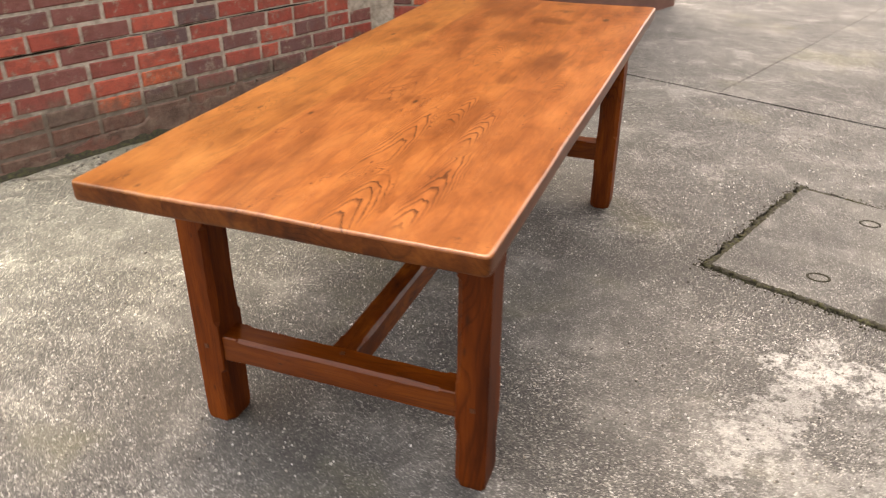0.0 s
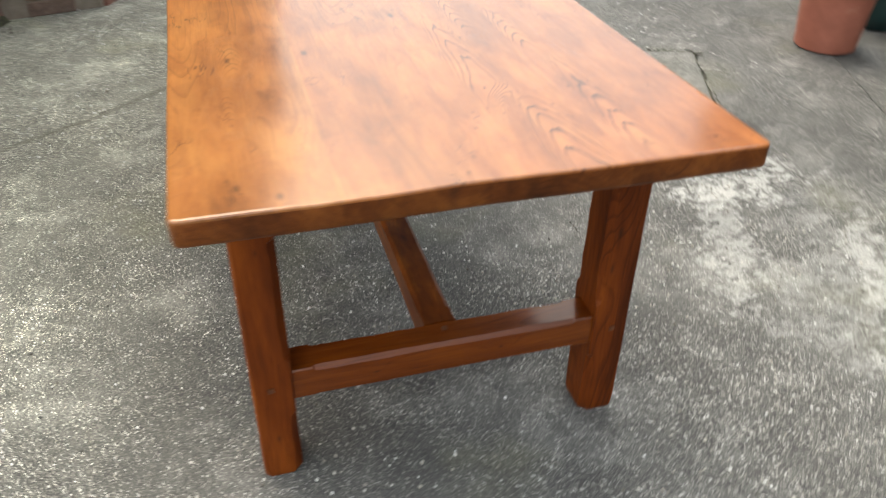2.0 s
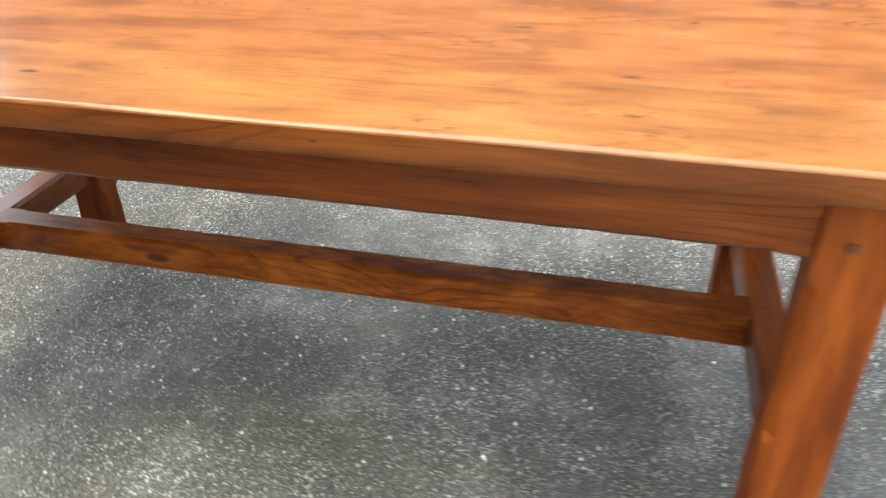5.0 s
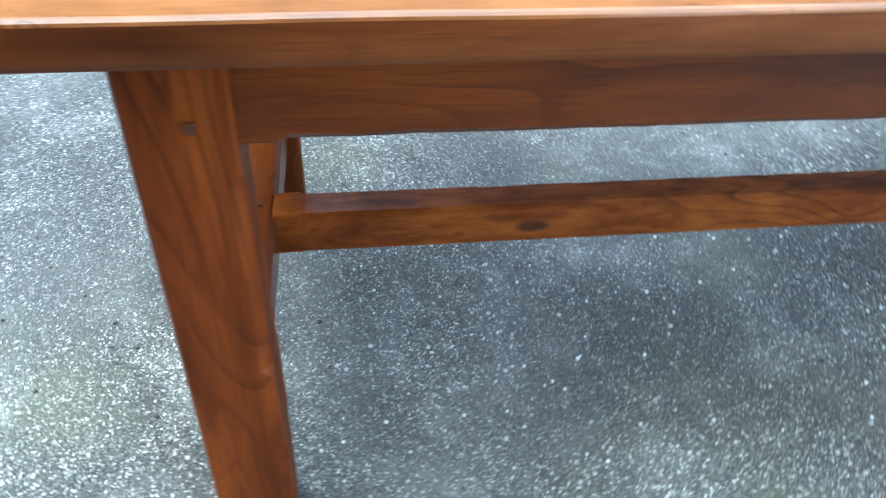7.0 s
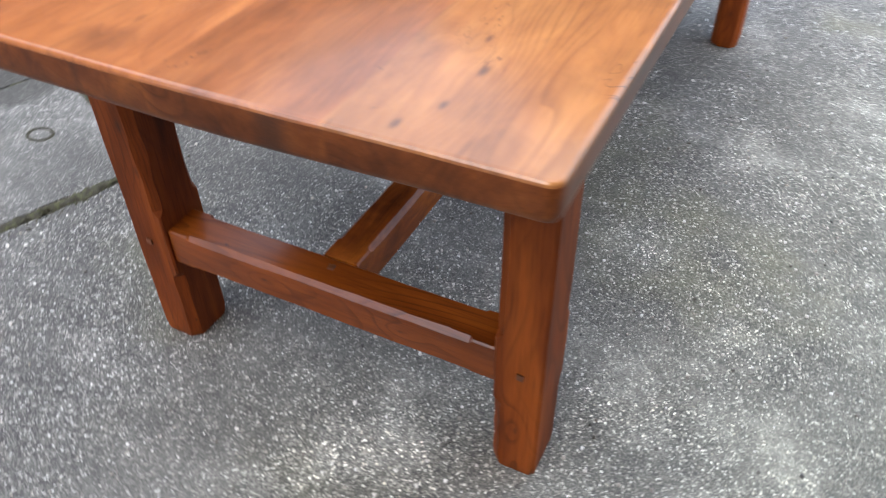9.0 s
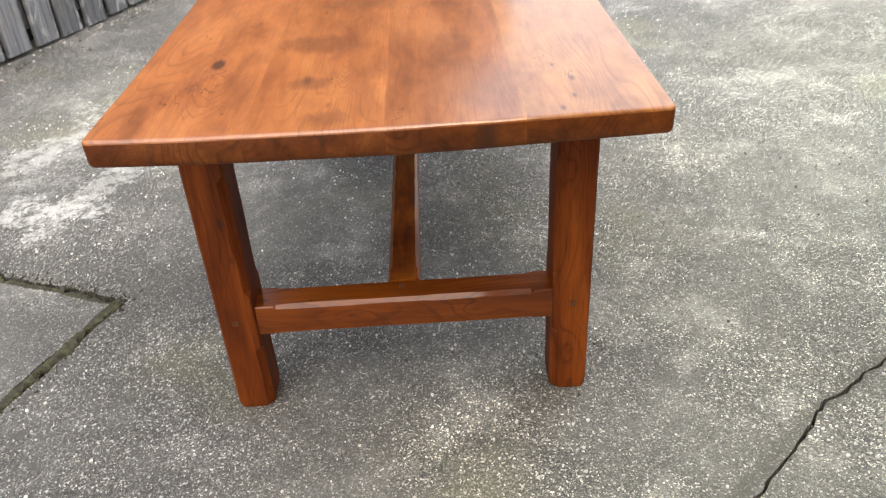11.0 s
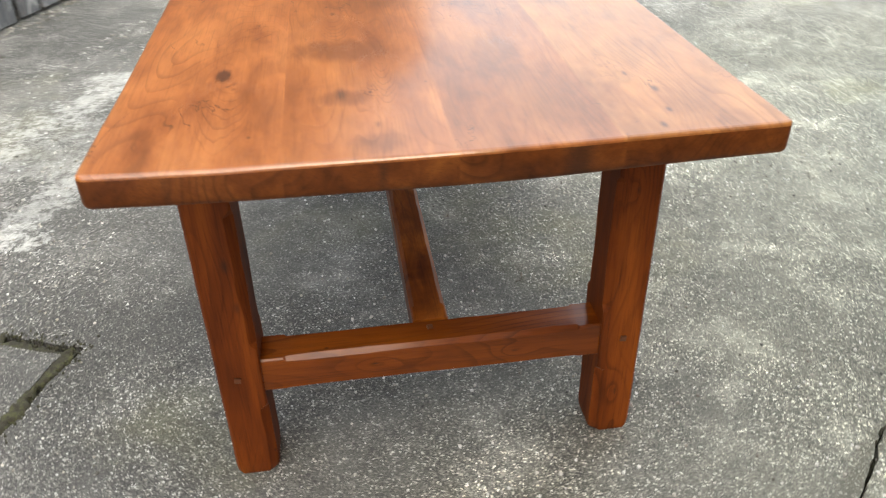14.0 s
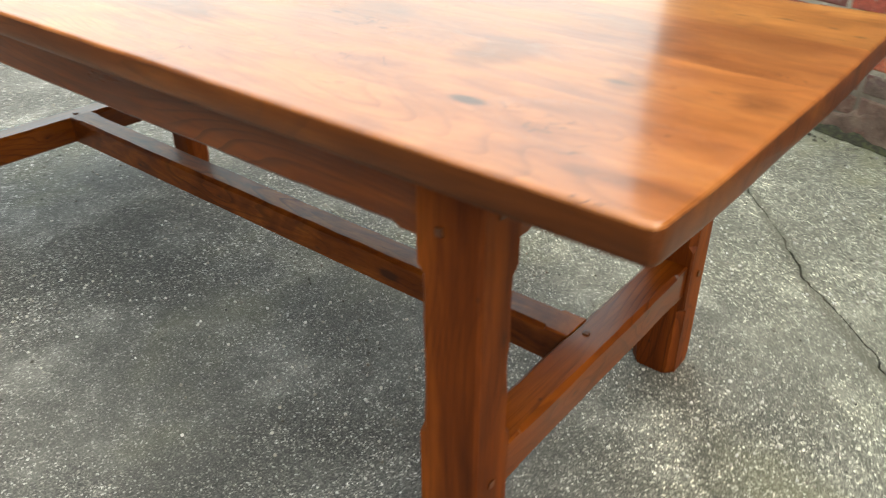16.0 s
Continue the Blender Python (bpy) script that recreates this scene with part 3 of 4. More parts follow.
bm = bmesh.new()
bmesh.ops.create_grid(bm, x_segments=8, y_segments=8, size=300)
for v in bm.verts:
    v.co.z = -0.035
tagged(link("ground", bm, soil), "dark mossy soil under the concrete paving", "ground", kind="structure")


def ragged(points, step=0.05, amount=0.012, seed=0.0):
    """A polyline through the points with small irregular kinks."""
    out = []
    for a, b in zip(points, points[1:]):
        a, b = Vector(a), Vector(b)
        n = max(1, int((b - a).length / step))
        side = Vector((-(b - a).y, (b - a).x)).normalized()
        for i in range(n):
            q = a.lerp(b, i / n)
            out.append(q + side * amount * (noise.noise(Vector((q.x * 9, q.y * 9, seed))) + 0.5 * noise.noise(Vector((q.x * 30, q.y * 30, seed)))) * (1 if 0 < i else 0.4))
    return out + [Vector(points[-1])]


def slab(name, outline, material, top=0.0, depth=0.03, holes=(), parent=None):
    """A cast slab from outlines in the plan, with a small worn arris."""
    bm = bmesh.new()
    edges = []
    for loop in (outline, *holes):
        vs = [bm.verts.new((q[0], q[1], top)) for q in loop]
        edges += [bm.edges.new((vs[i], vs[(i + 1) % len(vs)])) for i in range(len(vs))]
    bmesh.ops.triangle_fill(bm, use_beauty=True, use_dissolve=False, edges=edges)
    for f in bm.faces:
        if f.normal.z < 0:
            f.normal_flip()
    rim = [e for e in bm.edges if e.is_boundary]
    made = bmesh.ops.extrude_edge_only(bm, edges=rim)
    for v in made["geom"]:
        if isinstance(v, bmesh.types.BMVert):
            v.co.z -= depth
    bmesh.ops.recalc_face_normals(bm, faces=bm.faces)
    return link(name, bm, material, parent)


paving = tagged(new("pavement"), "worn grey concrete yard with exposed aggregate and cracks", "concrete paving", kind="structure")
# the joint across the yard, the joint along it, and the wandering crack beside the wall
CROSS = Vector((1.137, 3.785))
uc, vc = to_yard(*CROSS)
GAP = 0.0085
FAR_W, FAR_E, FAR_S, FAR_N = -14.0, 16.0, -30.0, 40.0


def plan(u, v):
    q = yard(u, v)
    return Vector((q.x, q.y))


joint_s = ragged([plan(uc - GAP, FAR_W), plan(uc - GAP, 0.0), plan(uc - GAP, 5.0), plan(uc - GAP, FAR_E)], 0.12, 0.008, 1.0)
joint_n = [q + ALONG * 2 * GAP for q in joint_s]
crack = [(-2.6, 0.55), (-1.64, 1.28), (-1.149, 1.615), (-0.84, 1.815), (-0.60, 1.995), (-0.42, 2.115), (-0.32, 2.225), (-0.20, 2.335), (0.07, 2.54), (0.315, 2.777), (0.479, 2.966), (0.60, 3.22), (0.66, 3.6)]
meet = min(range(len(joint_s)), key=lambda i: abs(joint_s[i].x - 0.72))
crack_line = ragged(crack, 0.014, 0.018, 4.0)
start_w = plan(-2.4, FAR_W + 0.5)
crack_line = [start_w] + crack_line + [joint_s[meet]]


def gape(q):
    """Half the width of the crack at a place along it."""
    return Vector((1.0, -1.0)) * max(0.0010, 0.0019 + 0.0022 * noise.noise(Vector((q.x * 5, q.y * 5, 2.0))) + 0.002 * noise.noise(Vector((q.x * 28, q.y * 28, 6.0))))


# lid of the inspection chamber, turned with the yard
LID = [Vector((1.235, 1.545)), Vector((1.59, 2.45)), Vector((2.255, 2.195)), Vector((1.88, 1.29))]
hole = []
for a, b in zip(LID, LID[1:] + LID[:1]):
    hole += ragged([a, b], 0.03, 0.014, 8.0)[:-1]
lid_line = []
e1, e2 = (LID[1] - LID[0]).normalized(), (LID[3] - LID[0]).normalized()
inner_lid = [LID[0] + e1 * 0.036 + e2 * 0.032, LID[1] - e1 * 0.016 + e2 * 0.032, LID[2] - e1 * 0.016 - e2 * 0.012, LID[3] + e1 * 0.034 - e2 * 0.014]
for a, b in zip(inner_lid, inner_lid[1:] + inner_lid[:1]):
    lid_line += ragged([a, b], 0.03, 0.009, 15.0)[:-1]
US = -5.26
uf = [(US, 3.60), (-2.0, 3.72), (0.0, 3.93), (1.0, 4.05), (uc, 4.07)]
strip_line = ragged([plan(*q) for q in uf[:-1]] + [plan(uc - GAP, 4.07)], 0.06, 0.012, 6.0)
turn_at = min(range(len(joint_s)), key=lambda i: (joint_s[i] - strip_line[-1]).length)
strip_line[-1] = joint_s[turn_at]
south = [plan(US, FAR_W)] + [q + gape(q) for q in crack_line] + [joint_s[i] for i in range(meet + 1, turn_at)] + [q - ACROSS * 0.004 for q in strip_line[::-1]]
west = [q - gape(q) for q in crack_line][::-1] + [Vector((-14.0, 0.0))] + [joint_s[i] for i in range(0, meet)]
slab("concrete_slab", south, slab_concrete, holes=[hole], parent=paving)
slab("concrete_slab", [q + ACROSS * 0.004 for q in strip_line] + joint_s[turn_at + 1:] + [plan(US, FAR_E)], slab_concrete, top=-0.004, parent=paving)
slab("concrete_slab", [plan(US - 0.012, FAR_W), plan(US - 0.012, FAR_E), plan(FAR_S, FAR_E), plan(FAR_S, FAR_W)], drive_concrete, top=-0.006, parent=paving)
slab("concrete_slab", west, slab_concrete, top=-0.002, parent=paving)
split = min(range(len(joint_n)), key=lambda i: (joint_n[i] - CROSS).length)
seam = ragged([joint_n[split], joint_n[split] + ALONG * 6, plan(FAR_N, vc)], 0.1, 0.01, 2.0)
nw = [q - ACROSS * 0.004 for q in seam] + [plan(FAR_N, FAR_W)] + joint_n[:split]
ne = [q + ACROSS * 0.004 for q in seam] + [plan(FAR_N, FAR_E)] + joint_n[split + 1:][::-1]
slab("concrete_slab", nw, slab_concrete, top=-0.001, parent=paving)
slab("concrete_slab", ne, slab_concrete, top=0.002, parent=paving)


def ring_recess(parent, at):
    """A lifting eye: a shallow worn ring with a bar across."""
    bm = bmesh.new()
    n, m = 20, 6
    grid = []
    for i in range(n):
        a = 2 * math.pi * i / n
        grid.append([bm.verts.new((math.cos(a) * (0.037 + 0.0050 * math.cos(2 * math.pi * j / m)), math.sin(a) * (0.029 + 0.0050 * math.cos(2 * math.pi * j / m)), 0.003 * math.sin(2 * math.pi * j / m))) for j in range(m)])
    for i in range(n):
        for j in range(m):
            bm.faces.new((grid[i][j], grid[(i + 1) % n][j], grid[(i + 1) % n][(j + 1) % m], grid[i][(j + 1) % m]))
    bmesh.ops.recalc_face_normals(bm, faces=bm.faces)
    ob = part("lifting_ring", bm, soil, parent, "rusty recessed lifting ring", 60)
    ob.location = at
    return ob


lid = tagged(new("manhole_cover"), "square concrete inspection cover sunk in the paving, mossy edges", "manhole cover")
slab("cover", lid_line, lid_concrete, top=0.004, depth=0.036, parent=lid)
ring_recess(lid, (1.640, 1.600, 0.004))
ring_recess(lid, (1.855, 2.137, 0.004))

# ---- the brick house beside the yard ----
COURSE, JOINT = 0.088, 0.016
house = tagged(new("wall_west"), "old red and purple brick wall with worn lime mortar", "brick wall", kind="structure")
U0, U1, HIGH = -0.31, 2.27, 0.96
core = []


def block(name, u0, u1, v0, v1, z0, z1, material, parent):
    bm = bmesh.new()
    lo = [bm.verts.new(yard(u, v, z0)) for u, v in ((u0, v0), (u1, v0), (u1, v1), (u0, v1))]
    hi = [bm.verts.new(yard(u, v, z1)) for u, v in ((u0, v0), (u1, v0), (u1, v1), (u0, v1))]
    for i in range(4):
        bm.faces.new((lo[i], lo[(i + 1) % 4], hi[(i + 1) % 4], hi[i]))
    bm.faces.new(hi)
    bm.faces.new(lo[::-1])
    bmesh.ops.recalc_face_normals(bm, faces=bm.faces)
    return part(name, bm, material, parent)


block("mortar", U0, U1 + 0.3, -0.30, -0.006, -0.03, HIGH, mortar_mat, house)
block("upper_wall", U0, U1 + 0.30, -0.30, 0.0, HIGH, 2.6, house_mat, house)
block("lower_wall", U1 + 0.31, 5.6, -4.0, 0.40, -0.03, HIGH, house_mat, house)
block("upper_wall", U1 + 0.31, 5.6, -4.0, 0.40, HIGH + 0.004, 4.3, house_mat, house)


def brick_mesh(name, length, seed):
    """A worn brick: x along the wall, y out of it, z up, with its front centre at the origin."""
    rng = random.Random(seed)
    bm = bmesh.new()
    h, hz, e = length / 2, (COURSE - JOINT) / 2, 0.005

    def j(s=0.0022):
        return rng.uniform(-s, s)

    back = [bm.verts.new((x, -0.06, z)) for x, z in ((-h, -hz), (h, -hz), (h, hz), (-h, hz))]
    rim = [bm.verts.new((x + j(), -e + j(0.001), z + j())) for x, z in ((-h, -hz), (0, -hz), (h, -hz), (h, hz), (0, hz), (-h, hz))]
    face = [bm.verts.new((x + j(), j(0.0012), z + j())) for x, z in ((-h + e, -hz + e), (0, -hz + e), (h - e, -hz + e), (h - e, hz - e), (0, hz - e), (-h + e, hz - e))]
    for i in range(6):
        bm.faces.new((rim[i], rim[(i + 1) % 6], face[(i + 1) % 6], face[i]))
    bm.faces.new((face[0], face[1], face[4], face[5]))
    bm.faces.new((face[1], face[2], face[3], face[4]))
    bm.faces.new((back[0], back[1], rim[2], rim[1], rim[0]))
    bm.faces.new((back[2], back[3], rim[5], rim[4], rim[3]))
    bm.faces.new((back[1], back[2], rim[3], rim[2]))
    bm.faces.new((back[3], back[0], rim[0], rim[5]))
    bmesh.ops.recalc_face_normals(bm, faces=bm.faces)
    me = bpy.data.meshes.new(name)
    bm.to_mesh(me)
    bm.free()
    me.materials.append(brick_mat)
    return me


STRETCHERS = [brick_mesh("brick", 0.225, i) for i in range(7)]
HEADERS = [brick_mesh("brick", 0.108, 40 + i) for i in range(4)]
HALVES = [brick_mesh("brick", 0.166, 60 + i) for i in range(3)]


def brick_run(origin, azimuth, length, rows, parent, seed, first=0.0):
    """Courses of brick along a foot line; the lengths are mixed, as in an old patched wall."""
    rng = random.Random(seed)
    way = Vector((math.sin(azimuth), math.cos(azimuth), 0.0))
    out = Vector((way.y, -way.x, 0.0))
    turn = Matrix((way, out, (0, 0, 1))).transposed().to_4x4()
    for row in range(rows):
        s = first
        z = (row + 0.5) * COURSE - 0.01
        while s < length:
            kind = rng.random() if s > first else (row % 2) * 0.05 + 0.9 * (1 - row % 2)
            meshes, size = (HEADERS, 0.108) if kind < 0.12 else (HALVES, 0.166) if kind < 0.2 else (STRETCHERS, 0.228)
            mid = s + size / 2
            if mid + size / 2 <= length + 0.02:
                ob = new("brick", rng.choice(meshes))
                q = Vector((origin[0], origin[1], 0.0)) + way * mid + out * rng.uniform(-0.0025, 0.0025) + Vector((0, 0, z + rng.uniform(-0.0025, 0.0025)))
                ob.matrix_basis = Matrix.Translation(q) @ turn @ Matrix.Rotation(rng.uniform(-0.012, 0.012), 4, "Y") @ Matrix.Diagonal((1, 1, rng.choice((1, 1, -1)), 1))
                ob.parent = parent
            s += size + JOINT


# the splayed step in the wall
STEP_AZ = radians(75.0)
step_foot = plan(U1, 0.0)
bm = bmesh.new()
step_end = step_foot + Vector((math.sin(STEP_AZ), math.cos(STEP_AZ))) * 0.47
inner = Vector((-math.cos(STEP_AZ), math.sin(STEP_AZ))) * 0.012
pts = [step_foot + inner, step_end + inner, step_end + ALONG * 0.2, step_foot + ALONG * 0.2 - ACROSS * 0.1]
part("splayed_step", ring_loft([[(q.x, q.y, z) for q in pts] for z in (-0.03, HIGH)]), mortar_mat, house)
part("splayed_step", ring_loft([[(q.x, q.y, z) for q in pts] for z in (HIGH, 4.2)]), house_mat, house)

# ---- neighbour's house and fence on the other side ----
neighbour = tagged(new("wall_east"), "dark brick side wall of the house next door", "house wall", kind="structure")
fu, fv = to_yard(*FENCE_FOOT)
block("garage_wall", fu - 5.0, fu + 5.0, fv + 0.9, fv + 4.0, -0.03, 3.2, house_mat, neighbour)
block("gable_wall", fu + 5.0, fu + 9.6, fv + 0.85, fv + 5.0, -0.03, 5.6, house_mat, neighbour)
block("gable_wall", fu - 13.0, fu - 5.0, fv + 0.85, fv + 5.0, -0.03, 6.0, house_mat, neighbour)

# unseen dark block added behind the fence to keep its board gaps dark
block("raised_bed", fu - 5.0, fu + 5.0, fv + 0.18, fv + 0.895, -0.03, 0.32, soil, neighbour)

# ---- the table ----
W, L, H, T = 0.893, 2.216, 0.770, 0.0445
table = tagged(new("farmhouse_table"), "large orange-brown waxed pine farmhouse table with pegged stretcher base", "table")


def top_board(x0, x1):
    """One board of the top, with the worn round edges of the whole top where it reaches them."""
    bm = bmesh.new()
    nx, ny = max(3, int((x1 - x0) / 0.03)), 72
    r = 0.0058
    xs = [x0 + (x1 - x0) * i / nx for i in range(nx + 1)]
    if x0 == 0.0:
        xs = [0.0, r * 0.13, r * 0.45, r, r * 1.25, r * 2.5] + xs[1:]
    if x1 == W:
        xs = xs[:-1] + [W - r * 2.5, W - r * 1.25, W - r, W - r * 0.45, W - r * 0.13, W]
    ys = [0.0, r * 0.13, r * 0.45, r, r * 1.25, r * 2.5] + [L * j / ny for j in range(1, ny)] + [L - r * 2.5, L - r * 1.25, L - r, L - r * 0.45, L - r * 0.13, L]

    def fall(d):
        return 0.0 if d >= r else r - math.sqrt(max(0.0, r * r - (r - d) ** 2))

    def bow(x, y):
        return 0.0012 * noise.noise(Vector((x * 5, y * 2.2, 0.5))) + 0.0007 * noise.noise(Vector((x * 22, y * 9, 2.5)))

    def plan_edge(x, y):
        # slightly wavering sides and rounded corners
        rc = 0.014
        cx, cy = min(max(x, rc), W - rc), min(max(y, rc), L - rc)
        dx, dy = x - cx, y - cy
        if dx and dy:
            m = max(abs(dx), abs(dy))
            n = math.hypot(dx, dy)
            x, y = cx + dx * m / n, cy + dy * m / n
        ex = 0.0025 * noise.noise(Vector((x * 3, y * 2.4, 9.0)))
        ey = 0.004 * noise.noise(Vector((x * 3.5, y * 3, 4.0)))
        x, y = x * (1 + 0.010 / W) - 0.005, y * (1 + 0.008 / L) - 0.004
        return x + ex * (1 if x < 0.1 or x > W - 0.1 else 0), y + ey * (1 if y < 0.1 or y > L - 0.1 else 0)

    up, low = [], []
    for x in xs:
        cu, cl = [], []
        for y in ys:
            d = min(x if x0 == 0.0 else 9, (W - x) if x1 == W else 9, y, L - y)
            px, py = plan_edge(x, y)
            dip = 0.005 * math.exp(-((y - L) / 0.22) ** 2) * math.sin(math.pi * x / W)      # the worn north end
            z = H + bow(x, y) - fall(d) - dip
            sag = 0.005 * math.exp(-((y - L) / 0.05) ** 2) * math.sin(math.pi * x / W)
            cu.append(bm.verts.new((px, py, z)))
            cl.append(bm.verts.new((px, py, H - T - sag - dip * 0.8 + fall(d) * 1.6)))
        up.append(cu)
        low.append(cl)
    sides = []
    for a, b in zip(range(len(xs)), range(1, len(xs))):
        for j in range(len(ys) - 1):
            bm.faces.new((up[a][j], up[b][j], up[b][j + 1], up[a][j + 1]))
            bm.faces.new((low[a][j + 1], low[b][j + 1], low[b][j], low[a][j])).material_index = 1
        sides.append(bm.faces.new((low[a][0], low[b][0], up[b][0], up[a][0])))
        sides.append(bm.faces.new((up[a][-1], up[b][-1], low[b][-1], low[a][-1])))
    for j in range(len(ys) - 1):
        sides.append(bm.faces.new((low[0][j + 1], low[0][j], up[0][j], up[0][j + 1])))
        sides.append(bm.faces.new((low[-1][j], low[-1][j + 1], up[-1][j + 1], up[-1][j])))
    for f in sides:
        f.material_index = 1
    return bm


tabletop = new("tabletop")
tabletop.parent = table
for x0, x1 in ((0.0, 0.225), (0.225, 0.439), (0.439, 0.655), (0.655, W)):
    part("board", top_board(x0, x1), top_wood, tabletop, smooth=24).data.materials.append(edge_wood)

LX, LY = 0.079, 0.100                    # a leg's sides
X0, X1 = 0.057, 0.841                    # outer faces of the legs
Y0, Y1 = 0.210, 1.998


def leg(x, y):
    s, c, o = 0.003, 0.014, 0.005
    # the outermost arris is only eased; the other three are chamfered between stops
    keep = {(True, True): 0, (False, True): 1, (False, False): 2, (True, False): 3}[(x < 0.4, y < 1.0)]

    def arris(v):
        return tuple(o if i == keep else v for i in range(4))

    st = [(-0.002, tuple(max(v, 0.010) for v in arris(0.020)), 0.0045), (0.002, tuple(max(v, 0.009) for v in arris(0.018)), 0.002), (0.009, tuple(max(v, 0.007) for v in arris(0.016)), 0.0006), (0.028, arris(c), 0.0), (0.165, arris(c), 0.0), (0.176, arris(s), 0.0), (0.308, arris(s), 0.0), (0.319, arris(c), 0.0),
          (0.575, arris(c), 0.0), (0.588, arris(s), 0.0), (H - T, arris(s), 0.0)]
    return part("leg", bar(2, (x, y, 0), (x + LX, y + LY, H - T), spread(st)), upright_wood, table, smooth=20)


for x in (X0, X1 - LX):
    for y in (Y0, Y1 - LY):
        leg(x, y)

SZ0, SZ1 = 0.202, 0.275


def cross_stations(a, b):
    s, c = 0.003, 0.0082
    return spread([(a, (s,) * 4, 0.0), (a + 0.042, (s,) * 4, 0.0), (a + 0.046, (c * 0.6, c * 0.6, c, c), 0.0), (b - 0.046, (c * 0.6, c * 0.6, c, c), 0.0), (b - 0.042, (s,) * 4, 0.0), (b, (s,) * 4, 0.0)])


for y in (Y0 + 0.008, Y1 - 0.008 - 0.072):
    part("end_stretcher", bar(0, (0, y, SZ0), (0, y + 0.072, SZ1), cross_stations(X0 + LX - 0.002, X1 - LX + 0.002)), cross_wood, table, smooth=20)
part("long_stretcher", bar(1, (0.414, 0, SZ0 + 0.002), (0.482, 0, SZ1 + 0.002), cross_stations(Y0 + 0.075, Y1 - 0.075)), long_wood, table, smooth=20)


def apron_stations(a, b):
    s, c = 0.002, 0.009
    return spread([(a, (s,) * 4, 0.0), (a + 0.035, (s,) * 4, 0.0), (a + 0.048, (c, c, s, s), 0.0), (b - 0.048, (c, c, s, s), 0.0), (b - 0.035, (s,) * 4, 0.0), (b, (s,) * 4, 0.0)])


for x in (X0 + 0.010, X1 - 0.010 - 0.034):
    part("side_apron", bar(1, (x, 0, 0.617), (x + 0.034, 0, H - T), apron_stations(Y0 + LY - 0.002, Y1 - LY + 0.002)), long_apron_wood, table, smooth=20)
for y in (Y0 + 0.012, Y1 - 0.012 - 0.034):
    part("end_apron", bar(0, (0, y, 0.610), (0, y + 0.034, H - T), apron_stations(X0 + LX - 0.002, X1 - LX + 0.002)), cross_apron_wood, table, smooth=20)


def turned(profile, n=28):
    """A turned body from (radius, height) pairs."""
    bm = bmesh.new()
    loops = [[bm.verts.new((r * math.cos(2 * math.pi * i / n), r * math.sin(2 * math.pi * i / n), z)) for i in range(n)] for r, z in profile]
    for a, b in zip(loops, loops[1:]):
        for i in range(n):
            bm.faces.new((a[i], a[(i + 1) % n], b[(i + 1) % n], b[i]))
    bm.faces.new(loops[0][::-1])
    bm.faces.new(loops[-1])
    bmesh.ops.recalc_face_normals(bm, faces=bm.faces)
    return bm


# pegs through the joints
def peg(at, axis):
    bm = bmesh.new()
    bmesh.ops.create_cone(bm, cap_ends=True, segments=4, radius1=0.0082, radius2=0.0074, depth=0.005)
    bmesh.ops.rotate(bm, verts=bm.verts, cent=(0, 0, 0), matrix=Matrix.Rotation(radians(52), 3, "Z"))
    ob = part("peg", bm, peg_wood, table, "dark oak peg", 30)
    ob.matrix_basis = Matrix.Translation(at) @ (Matrix.Rotation(radians(90), 4, "X") if axis == 1 else Matrix.Rotation(radians(90), 4, "Y") if axis == 0 else Matrix.Identity(4))


for x in (X0 + LX * 0.45, X1 - LX * 0.45):
    for y in (Y0 - 0.0005, Y1 + 0.0005):
        peg((x, y, 0.243), 1)
        peg((x, y, 0.672), 1)
for x in (X0 - 0.0018, X1 + 0.0018):
    for y in (Y0 + 0.061, Y1 - 0.061):
        peg((x, y, 0.643), 0)
for y in (Y0 + 0.053, Y1 - 0.053):
    peg((0.452, y, SZ1 + 0.0005), 2)
# ---- the board fence ----
fence = tagged(new("fence"), "tall weathered grey board fence with boards on both sides", "fence")
fence.matrix_world = Matrix.Translation((FENCE_FOOT.x, FENCE_FOOT.y, 0)) @ Matrix((( *ALONG, 0), (*ACROSS, 0), (0, 0, 1))).transposed().to_4x4()


def board_mesh(name, width, height, seed):
    rng = random.Random(seed)
    rings = []
    n = 9
    for i in range(n):
        z = height * i / (n - 1)
        cup = rng.uniform(-0.003, 0.003)
        dx = rng.uniform(-0.003, 0.003)
        rings.append([(-width / 2 + dx, 0.0, z), (-width / 2 + 0.003 + dx, -0.004, z), (dx, -0.004 + cup, z), (width / 2 - 0.003 + dx, -0.004, z), (width / 2 + dx, 0.0, z), (width / 2 + dx, 0.018, z), (-width / 2 + dx, 0.018, z)])
    bm = ring_loft(rings)
    me = bpy.data.meshes.new(name)
    bm.to_mesh(me)
    bm.free()
    me.materials.append(board_mat)
    return me


FRONT = [board_mesh("board", 0.152, 1.78, i) for i in range(5)]
BACK = [board_mesh("board", 0.095, 1.74, 30 + i) for i in range(3)]
rng = random.Random(5)
PITCH = 0.190
for i in range(-26, 24):
    ob = new("board", rng.choice(FRONT))
    ob.matrix_basis = pose(i * PITCH + rng.uniform(-0.006, 0.006), rng.uniform(-0.003, 0.003), 0.012 + rng.uniform(-0.008, 0.012), 0, rng.uniform(-0.6, 0.6), 0)
    ob.parent = fence
    ob = new("board", rng.choice(BACK))
    ob.matrix_basis = pose((i + 0.5) * PITCH + rng.uniform(-0.006, 0.006), 0.058, 0.075 + rng.uniform(-0.02, 0.03), 0, rng.uniform(-0.5, 0.5), 0)
    ob.parent = fence
